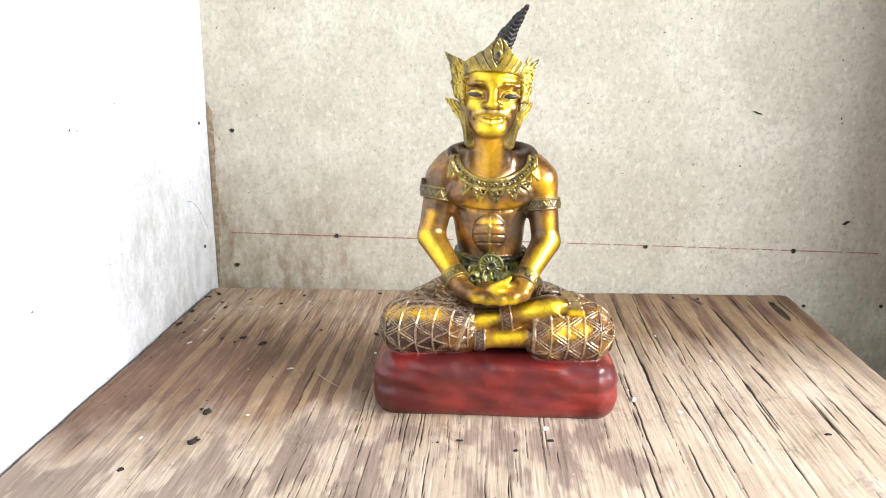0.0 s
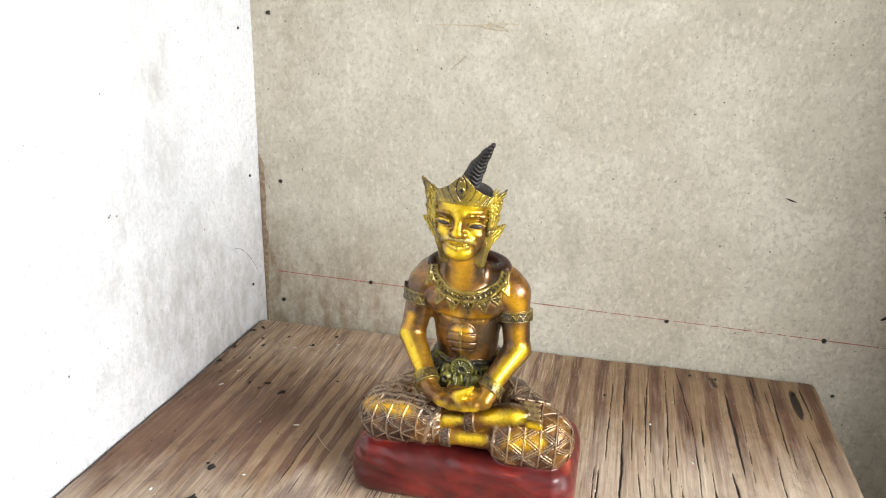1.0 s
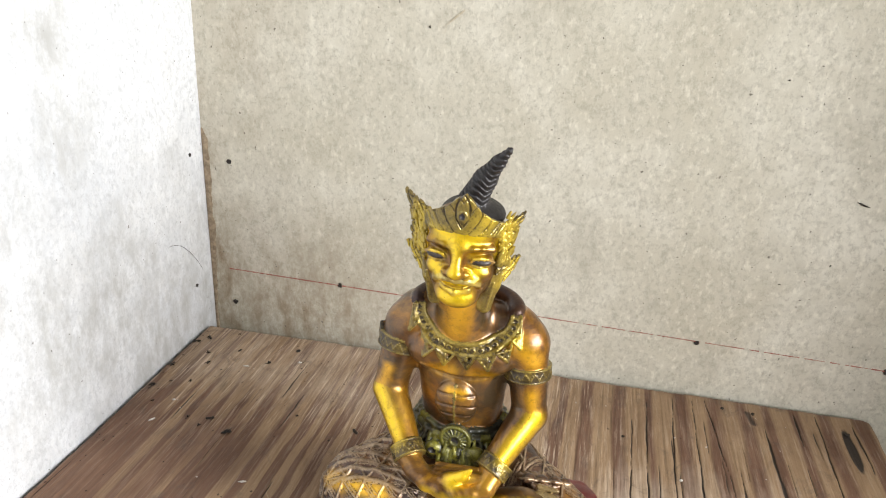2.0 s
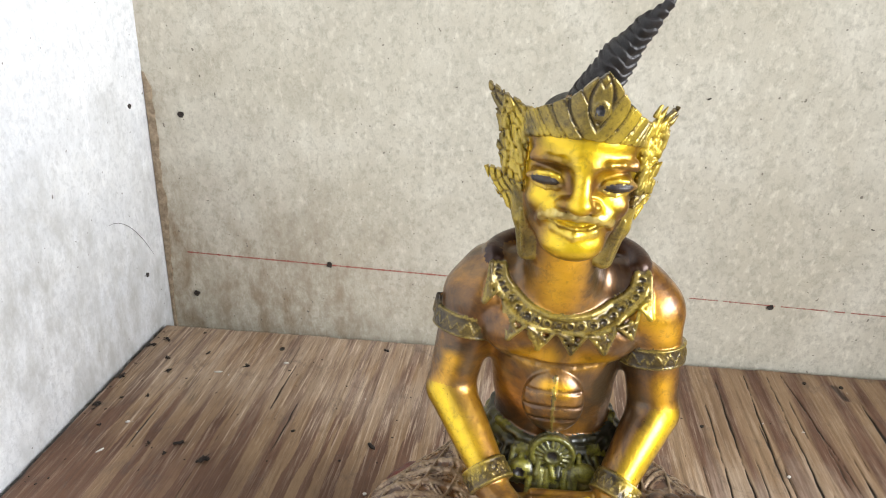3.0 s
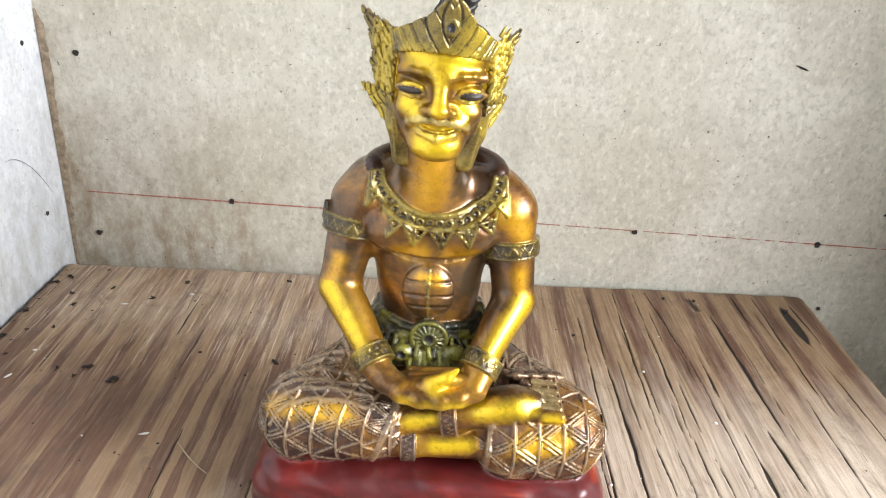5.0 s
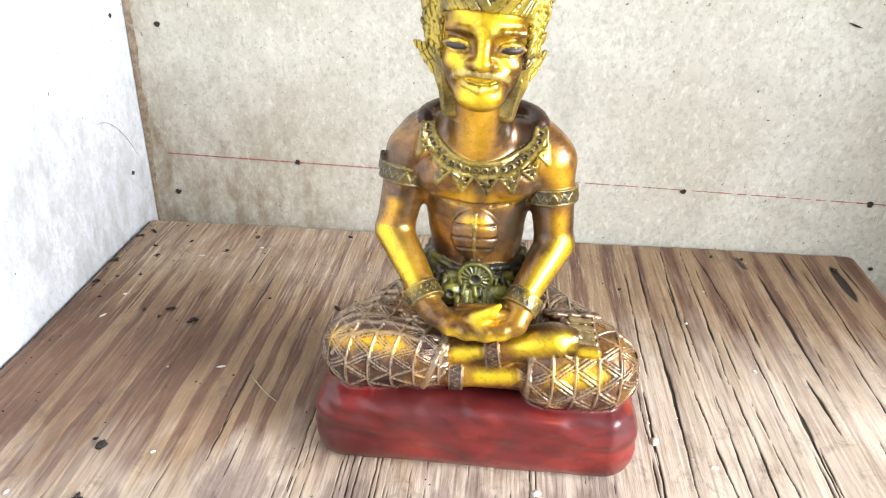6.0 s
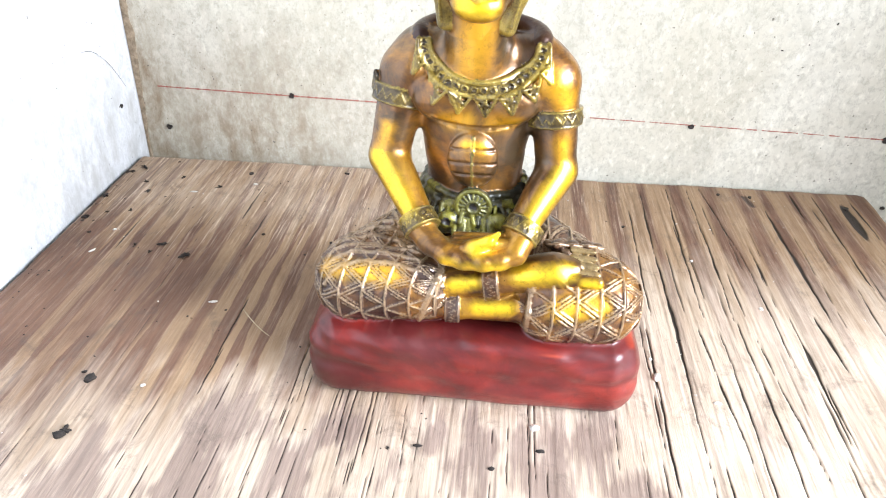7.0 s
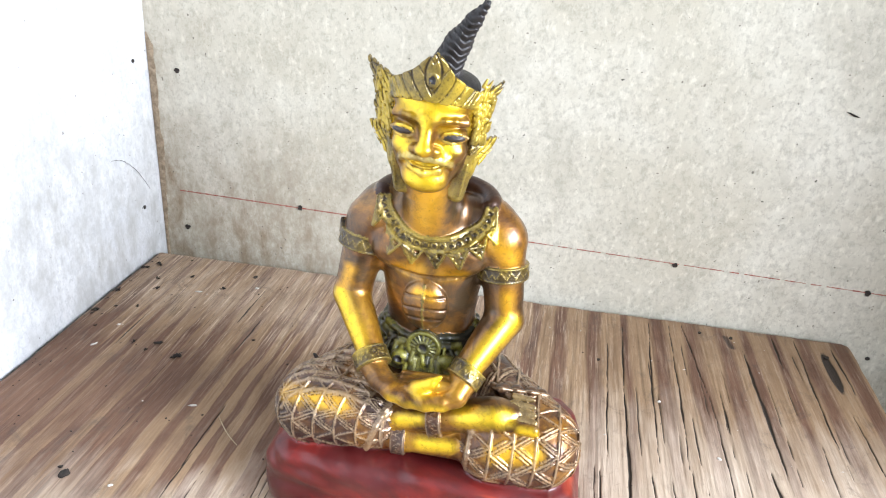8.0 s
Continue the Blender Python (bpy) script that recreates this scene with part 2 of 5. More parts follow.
def value_noise(u, v, seed):
    """Smooth noise on a lattice, 0 to 1."""
    r = np.random.default_rng(seed).random((64, 64))
    iu, iv = np.floor(u).astype(int), np.floor(v).astype(int)
    fu, fv = u - iu, v - iv
    fu, fv = fu * fu * (3 - 2 * fu), fv * fv * (3 - 2 * fv)
    a, b = r[iu % 64, iv % 64], r[(iu + 1) % 64, iv % 64]
    c, d = r[iu % 64, (iv + 1) % 64], r[(iu + 1) % 64, (iv + 1) % 64]
    return (a * (1 - fu) + b * fu) * (1 - fv) + (c * (1 - fu) + d * fu) * fv


def wall_sheet(name, us, vs, place, mat, back, stain_shade, label):
    """A board with a slightly uneven face: the sheet in front, a slab behind it."""
    me = grid_mesh(name, us, vs, place)
    co = np.empty(len(me.vertices) * 3, np.float32)
    me.vertices.foreach_get("co", co)
    put_attribute(me, "stain_shade", stain_shade(co.reshape(-1, 3)))
    bm = bmesh.new()
    bm.from_mesh(me)
    edges = [e for e in bm.edges if e.is_boundary]
    out = bmesh.ops.extrude_edge_only(bm, edges=edges)
    vs2 = [g for g in out["geom"] if isinstance(g, bmesh.types.BMVert)]
    bmesh.ops.translate(bm, verts=vs2, vec=back)
    bmesh.ops.contextual_create(bm, geom=[g for g in out["geom"] if isinstance(g, bmesh.types.BMEdge)])
    bm.to_mesh(me)
    bm.free()
    me.materials.append(mat)
    return tagged(new(name, me), label, "wall", kind="structure")


def back_stain_shade(p):
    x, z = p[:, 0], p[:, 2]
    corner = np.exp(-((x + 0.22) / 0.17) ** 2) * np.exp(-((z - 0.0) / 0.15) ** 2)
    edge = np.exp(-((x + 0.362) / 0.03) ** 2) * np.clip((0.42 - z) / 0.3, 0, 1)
    # right end: grime, and the shadow beside the post put into the colour
    right_grime_shade = 0.55 * np.clip((x - 0.58) / 0.12, 0, 1)
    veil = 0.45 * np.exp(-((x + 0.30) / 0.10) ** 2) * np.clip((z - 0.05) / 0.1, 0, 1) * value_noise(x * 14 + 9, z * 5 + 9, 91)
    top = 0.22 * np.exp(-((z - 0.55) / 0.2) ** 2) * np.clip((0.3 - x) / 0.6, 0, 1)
    return np.clip(0.95 * corner + 0.8 * edge + right_grime_shade + veil + top, 0, 1)


def left_stain_shade(p):
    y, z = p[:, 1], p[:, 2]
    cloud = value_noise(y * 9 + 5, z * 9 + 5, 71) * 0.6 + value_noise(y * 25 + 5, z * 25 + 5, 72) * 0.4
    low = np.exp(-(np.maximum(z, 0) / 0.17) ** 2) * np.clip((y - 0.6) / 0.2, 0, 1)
    # smudges, then an even grey beyond y 0.70: the less lit part, painted
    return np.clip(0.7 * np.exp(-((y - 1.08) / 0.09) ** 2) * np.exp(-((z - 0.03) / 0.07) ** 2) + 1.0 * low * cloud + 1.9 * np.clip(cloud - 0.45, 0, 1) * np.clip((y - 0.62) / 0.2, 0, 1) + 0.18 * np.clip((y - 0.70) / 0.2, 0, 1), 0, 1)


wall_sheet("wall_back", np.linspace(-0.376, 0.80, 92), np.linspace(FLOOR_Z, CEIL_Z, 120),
           lambda u, v: (u, WALL_Y + 0.0016 * (value_noise(u * 6 + 9, v * 6 + 9, 1) - 0.5), v), BOARD_BACK, (0, 0.012, 0), back_stain_shade,
           "grey beige fibre cement board back wall with damp stains, shade painted at right")
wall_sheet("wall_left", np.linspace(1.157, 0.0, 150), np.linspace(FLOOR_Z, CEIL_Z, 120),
           lambda u, v: (-0.368 + 0.022 * v + 0.0016 * (value_noise(u * 6 + 9, v * 6 + 9, 2) - 0.5), u, v), BOARD_LEFT, (-0.012, 0, 0), left_stain_shade,
           "whitish fibre cement board side wall with grey smudges, shade painted towards the corner").data.flip_normals()

# its unseen front edge is set to shade the back wall's right end
wall_right = part("wall_right", slab(0.80, 0.812, 0.76, 1.157, FLOOR_Z, CEIL_Z, 0.001), PLYWOOD)
tagged(wall_right, "brown plywood side wall beyond the post", "wall", kind="structure")
corner_post = part("corner_post", slab(0.722, 0.768, 1.085, 1.141, FLOOR_Z, CEIL_Z, 0.002), POST_WOOD)
tagged(corner_post, "dark brown wooden corner post against the back wall", "post", kind="structure")
# the rest of the room, unseen and added to close it, with the window that holds the lamp
RX, RY = 1.47, -1.35
tagged(part("ceiling", slab(-0.40, RX + 0.1, RY - 0.1, 1.157, CEIL_Z, CEIL_Z + 0.012), OLD_BOARD), "added unseen grey beige board ceiling", "ceiling", kind="structure")
tagged(part("floor", slab(-0.40, RX + 0.1, RY - 0.1, 1.157, FLOOR_Z - 0.05, FLOOR_Z), CONCRETE), "grey concrete floor", "floor", kind="structure")
tagged(part("wall_front", slab(-0.40, RX + 0.1, RY - 0.1, RY, FLOOR_Z, CEIL_Z), OLD_BOARD), "added unseen grey beige board wall behind", "wall", kind="structure")
tagged(part("wall_side", slab(-0.40, -0.386, RY, 0.0, FLOOR_Z, CEIL_Z), BOARD_LEFT), "added unseen whitish board wall", "wall", kind="structure")
tagged(part("wall_rear", slab(0.80, RX + 0.1, 1.145, 1.157, FLOOR_Z, CEIL_Z), OLD_BOARD), "added unseen grey beige board wall", "wall", kind="structure")
WIN_Y0, WIN_Y1, WIN_Z0, WIN_Z1 = -0.75, 0.62, 0.41, 1.15
for box in ((RY, WIN_Y0, FLOOR_Z, CEIL_Z), (WIN_Y1, 1.145, FLOOR_Z, CEIL_Z), (WIN_Y0, WIN_Y1, FLOOR_Z, WIN_Z0), (WIN_Y0, WIN_Y1, WIN_Z1, CEIL_Z)):
    tagged(part("wall_window", slab(RX, RX + 0.1, *box), OLD_BOARD), "added unseen grey beige board wall with a window opening", "wall", kind="structure")
tagged(part("ground", slab(-60, 60, -60, 60, FLOOR_Z - 0.30, FLOOR_Z - 0.06), SOIL), "bare brown soil yard", "ground", kind="structure")

# ragged brown edge of the back board in the corner
bm = bmesh.new()
zs = np.linspace(-0.05, 0.292, 90)
rows = []
for i, z in enumerate(zs):
    w = 0.0045 + 0.0035 * value_noise(np.array(z * 60 + 3), np.array(2.5), 7) + 0.002 * value_noise(np.array(z * 300 + 3), np.array(4.5), 8)
    w *= min(1.0, (0.295 - z) / 0.02) * (0.4 + 0.85 * min(1.0, max(0.0, (z - 0.02) / 0.12)))
    wx = -0.3675 + 0.022 * float(z)
    rows.append([bm.verts.new((wx, WALL_Y - 0.0022, z)), bm.verts.new((wx + float(w), WALL_Y - 0.0022, z)), bm.verts.new((wx + float(w), WALL_Y + 0.002, z))])
for a, b in zip(rows, rows[1:]):
    bm.faces.new((a[0], a[1], b[1], b[0]))
    bm.faces.new((a[1], a[2], b[2], b[1]))
tagged(part("trim", bm, EDGE_BROWN), "ragged brown broken edge strip in the wall corner", "trim", kind="structure")

# ---- the plywood shelf ----
SHELF_FRONT, SHELF_T = 0.46, 0.018


def shelf_back(x):
    return 1.118 + (x + 0.347) * 0.026


def build_shelf():
    x0, x1 = -0.3645, 0.541
    us = np.arange(0, 1.000001, 1 / 1240)
    vs = np.linspace(0, 1, 240)
    U, V = np.meshgrid(us, vs, indexing="ij")
    X = x0 + (x1 - x0) * U
    wob = 0.0022 * (value_noise(V * 30 + 3, V * 0 + 1.5, 11) - 0.5)
    back = shelf_back(X) + 0.004 * (value_noise(X * 40 + 20, X * 0 + 3.5, 13) - 0.5)
    r = 0.013
    over = np.clip(X - (x1 - r), 0, r)
    back = back - (r - np.sqrt(np.maximum(r * r - over * over, 0)))
    over = np.clip((x0 + 0.008) - X, 0, 0.008)
    back = back - (0.008 - np.sqrt(np.maximum(0.008 ** 2 - over * over, 0)))
    Y = SHELF_FRONT + (back - SHELF_FRONT) * V
    X = X + wob * (U > 0.985) * (U - 0.985) / 0.015 + wob * (U < 0.015) * (0.015 - U) / 0.015
    grain = value_noise(X * 170 + 40, Y * 3 + 5, 21)
    splinter = value_noise(X * 420 + 40, Y * 26 + 5 + 8 * X, 23)
    Z = 0.0007 * (grain - 0.5) + 0.0007 * (splinter - 0.5) + 0.0012 * (value_noise(X * 9 + 9, Y * 7 + 9, 22) - 0.5)
    crack_edge_shade, band = np.zeros_like(X), np.zeros_like(X)
    cr = np.random.default_rng(9)
    flat_x = x0 + (x1 - x0) * us

    def split(cx, cy, ln, wd, am, k, bend=0.0006, lean=0.0):
        """One check along the grain."""
        i0, i1 = np.searchsorted(flat_x, [cx - 0.02, cx + 0.02])
        xs, ys = X[i0:i1], Y[i0:i1]
        t = np.clip((ys - cy) / ln, -1, 1)
        line = cx + lean * (ys - cy) + bend * np.sin(ys * 23 + k) + 0.5 * bend * np.sin(ys * 81 + 2 * k) + 0.25 * bend * np.sin(ys * 260 + 3 * k)
        w = wd * np.sqrt(np.maximum(1 - t * t, 0)) * np.clip(1.8 * value_noise(ys * 38 + k, ys * 0 + 0.5, 40 + k % 7) - 0.05, 0.25, 1.6) * (0.6 + 0.4 * np.clip((ys - 0.68) / 0.15, 0, 1))
        c = am * np.clip(1.5 - np.abs(xs - line) / np.maximum(w, 1e-6), 0, 1) * (np.abs(ys - cy) < ln)
        crack_edge_shade[i0:i1] = np.maximum(crack_edge_shade[i0:i1], c)

    # long open checks of the wide-grained half: where each begins and ends, its half width
    CHECKS = [
        (0.262, 0.640, 0.266, 1.110, 0.0013), (0.2365, 0.640, 0.2365, 0.845, 0.0017), (0.245, 0.860, 0.247, 1.060, 0.0013), (0.231, 0.690, 0.233, 0.850, 0.0010), (0.228, 0.560, 0.2275, 0.690, 0.0016),
        (0.295, 0.690, 0.2845, 0.850, 0.0012), (0.292, 0.860, 0.299, 1.125, 0.0009), (0.2735, 0.560, 0.2735, 0.690, 0.0012), (0.304, 0.620, 0.303, 0.845, 0.0010), (0.3245, 0.660, 0.323, 0.860, 0.0020),
        (0.321, 0.860, 0.325, 1.120, 0.0010), (0.346, 0.660, 0.333, 0.860, 0.0008), (0.357, 0.800, 0.356, 0.990, 0.0009), (0.354, 0.990, 0.339, 1.130, 0.0010), (0.372, 0.715, 0.3735, 0.880, 0.0019),
        (0.3645, 0.560, 0.364, 0.710, 0.0015), (0.402, 0.800, 0.397, 0.880, 0.0012), (0.4105, 0.870, 0.4085, 1.090, 0.0021), (0.449, 1.060, 0.4475, 1.130, 0.0011), (0.4715, 0.930, 0.474, 1.130, 0.0014),
        (0.517, 1.030, 0.5155, 1.120, 0.0013), (0.428, 0.640, 0.430, 0.800, 0.0013), (0.452, 0.700, 0.455, 0.930, 0.0012), (0.484, 0.620, 0.486, 0.830, 0.0014), (0.505, 0.800, 0.503, 0.990, 0.0010),
    ]
    # bands of early and late wood: narrow and soft on one half, wide between the checks on the other
    sway = 0.016 * (value_noise(X * 4 + 7, Y * 3.5 + 7, 51) - 0.5) + 0.003 * (value_noise(X * 20 + 7, Y * 12 + 7, 52) - 0.5)
    U2 = X + sway * np.clip((0.25 - X) / 0.2, 0.12, 1) + 0.005 * (value_noise(X * 45 + 9, Y * 15 + 9, 53) - 0.5) + 0.0035 * (value_noise(X * 160 + 9, Y * 30 + 9, 54) - 0.5) * np.clip((0.25 - X) / 0.1, 0.2, 1)
    U2 = U2 + 0.010 * (value_noise(X * 330 + 9, Y * 24 + 9 + 6 * X, 55) - 0.5) * np.clip((Y - 0.87) / 0.12, 0, 1) * np.clip((0.22 - X) / 0.06, 0, 1)
    edges, x = [], x0 - 0.01
    while x < x1 + 0.03:
        step = cr.uniform(0.008, 0.019) if x < 0.17 else cr.uniform(0.010, 0.026)
        edges.append((x, step, cr.uniform(0.0, 0.2) if len(edges) % 2 else cr.uniform(0.75, 1.0)))
        x += step
    for k, (x, step, tone) in enumerate(edges):
        f = (U2 - x) / step
        inside = (f >= 0) & (f < 1)
        soft = np.clip(f * 3.5, 0, 1) * np.clip((1 - f) * (2.0 if tone > 0.5 else 5), 0, 1)
        band = np.where(inside, tone * (0.35 + 0.65 * soft), band)
    for k, (xa, ya, xb, yb, wd) in enumerate(CHECKS):
        split((xa + xb) / 2, (ya + yb) / 2, (yb - ya) / 2, 0.75 * wd, 1.0, 70 + k, 0.0007, (xb - xa) / (yb - ya))
    for k in range(46):
        split(cr.uniform(0.20, 0.53), cr.uniform(0.5, 1.08), cr.uniform(0.015, 0.06), cr.uniform(0.0005, 0.0009), cr.uniform(0.5, 0.9), k, 0.0004)
    for k in range(84):
        cx = cr.uniform(-0.16, 0.22) if k % 4 else cr.uniform(x0, 0.15)
        split(cx, cr.uniform(0.5, 0.75) if k % 4 else cr.uniform(0.55, 1.1), cr.uniform(0.02, 0.095), cr.uniform(0.0004, 0.0008), cr.uniform(0.5, 0.95), k)
    patch = value_noise(X * 28 + 30, Y * 14 + 30, 31) * 0.5 + value_noise(X * 80 + 30, Y * 32 + 30, 32) * 0.33 + value_noise(X * 240 + 30, Y * 90 + 30, 33) * 0.17
    front = np.clip((0.755 - Y - 0.35 * np.maximum(-0.06 - X, 0)) / 0.06, 0, 1) * np.clip((0.26 - X) / 0.06, 0, 1)
    right = np.clip((X - 0.16) / 0.1, 0, 1)
    band = band * (0.55 + 0.8 * value_noise(X * 60 + 3, Y * 6 + 3, 61)) * (1 - 0.9 * front) * (1 - 0.3 * right * np.clip((0.94 - Y) / 0.15, 0, 1))
    murk = value_noise(X * 16 + 12 + 4 * Y, Y * 6 + 12, 63) * 0.6 + value_noise(X * 60 + 12, Y * 14 + 12, 64) * 0.4
    # zone: left of the statue, where the bands turn darker
    zone = np.clip((0.0 - X) / 0.05, 0, 1) * np.clip((1.0 - Y) / 0.12, 0, 1) * np.clip((Y + 0.35 * np.maximum(-0.12 - X, 0) - 0.66) / 0.10, 0, 1)
    band = band * (1 - 0.25 * np.clip((Y - 0.92) / 0.1, 0, 1) * np.clip(-X / 0.1, 0, 1))
    band = np.clip(band + np.clip((murk - 0.33) * 2.1, 0, 0.55) * zone * (0.35 + 1.1 * band) + zone * (0.13 + 0.17 * np.clip((-0.17 - X) / 0.1, 0, 1)), 0, 1)
    spot = np.clip(1.2 - np.abs(X - 0.394 - 0.2 * (1.10 - Y)) / 0.006, 0, 1) * np.clip((0.018 - np.abs(Y - 1.103)) / 0.006, 0, 1)
    band, crack_edge_shade = np.maximum(band, spot), np.maximum(crack_edge_shade, 0.55 * spot)
    smudge = np.exp(-((X + 0.275 + 0.3 * (Y - 1.0)) / 0.016) ** 2 - ((Y - 1.0) / 0.035) ** 2)
    crack_edge_shade = np.maximum(crack_edge_shade, np.clip(0.8 * smudge * patch, 0, 0.32))
    spot = np.exp(-((X - 0.504) / 0.0055) ** 2) * np.clip(1.3 - np.abs(Y - 1.07) / 0.045, 0, 1)
    crack_edge_shade = np.maximum(crack_edge_shade, np.clip(2.6 * spot * (0.4 + patch) - 0.45, 0, 0.95))
    # dark line of the gap to the side wall: its shade painted along the edge
    rim = 0.0014 + 0.0034 * np.clip(value_noise(Y * 70 + 2, Y * 0 + 0.5, 81) - 0.3, 0, 1)
    crack_edge_shade = np.maximum(crack_edge_shade, np.clip(1.6 - (X - x0) / rim, 0, 1) * 0.95)
    # the same shade line, thinner, where the board ends at the back wall
    rim = 0.0008 + 0.0022 * value_noise(X * 60 + 30, X * 0 + 0.5, 82)
    crack_edge_shade = np.maximum(crack_edge_shade, np.clip(1.4 - (back - Y) / rim, 0, 1) * 0.8)
    Z = Z - 0.0016 * crack_edge_shade
    edge = np.minimum(np.minimum(U, 1 - U) * (x1 - x0), (1 - V) * 0.65)
    Z = Z - 0.0016 * np.clip(1 - edge / 0.004, 0, 1) ** 2
    co = np.stack([X, Y, Z], -1).reshape(-1, 3)
    nu, nv = X.shape
    i = np.arange(nu * nv).reshape(nu, nv)
    q = np.stack([i[:-1, :-1], i[1:, :-1], i[1:, 1:], i[:-1, 1:]], axis=-1).reshape(-1, 4)
    ring = np.concatenate([i[:, 0], i[-1, 1:], i[-2::-1, -1], i[0, -2:0:-1]])
    low = co[ring].copy()
    low[:, 2] = -SHELF_T
    nxt = np.roll(np.arange(len(ring)), -1)
    side = np.stack([ring, len(co) + np.arange(len(ring)), len(co) + nxt, ring[nxt]], -1)
    me = raw_mesh("plywood_shelf", np.vstack([co, low]), np.vstack([q, side]))
    put_attribute(me, "crack_edge_shade", np.concatenate([crack_edge_shade.ravel(), np.zeros(len(low))]))
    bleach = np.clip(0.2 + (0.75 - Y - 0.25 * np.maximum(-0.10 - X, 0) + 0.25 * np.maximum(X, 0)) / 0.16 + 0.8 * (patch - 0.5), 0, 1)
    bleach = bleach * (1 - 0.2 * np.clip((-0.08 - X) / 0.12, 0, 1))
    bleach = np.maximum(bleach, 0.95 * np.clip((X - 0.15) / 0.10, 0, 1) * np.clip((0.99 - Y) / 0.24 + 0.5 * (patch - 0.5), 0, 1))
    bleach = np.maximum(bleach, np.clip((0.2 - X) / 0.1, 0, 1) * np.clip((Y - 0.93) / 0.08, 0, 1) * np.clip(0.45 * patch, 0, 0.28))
    splinter = (1 - 0.72 * right) * (1 - 0.7 * zone) * (0.32 + 0.95 * np.clip((Y - 0.72) / 0.2 + 0.8 * (murk - 0.4), 0, 1))
    put_attribute(me, "splinter", np.concatenate([splinter.ravel(), np.ones(len(low))]))
    put_attribute(me, "veneer", np.concatenate([(patch * (0.55 + 0.45 * front)).ravel(), np.zeros(len(low))]))
    put_attribute(me, "band", np.concatenate([band.ravel(), np.full(len(low), 0.4)]))
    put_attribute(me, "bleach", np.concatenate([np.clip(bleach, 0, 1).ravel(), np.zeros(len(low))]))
    bm = bmesh.new()
    bm.from_mesh(me)
    bm.verts.ensure_lookup_table()
    bm.faces.new([bm.verts[len(co) + k] for k in range(len(ring))][::-1])
    bm.to_mesh(me)
    bm.free()
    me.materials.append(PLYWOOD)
    return tagged(new("plywood_shelf", me), "worn brown plywood shelf board with open grain cracks", "shelf", kind="structure")


build_shelf()

# ---- the seated statue, modelled like clay in one mesh (millimetres, origin under its middle) ----
STATUE_AT = (0.083, 0.792, 0.0)
GOLD, TROUSER, RED, BLACK, GREEN, ORNAMENT, EYE_PAINT, SKIN = range(8)


def rotation(rx=0, ry=0, rz=0):
    return np.array(Euler([radians(a) for a in (rx, ry, rz)]).to_matrix())


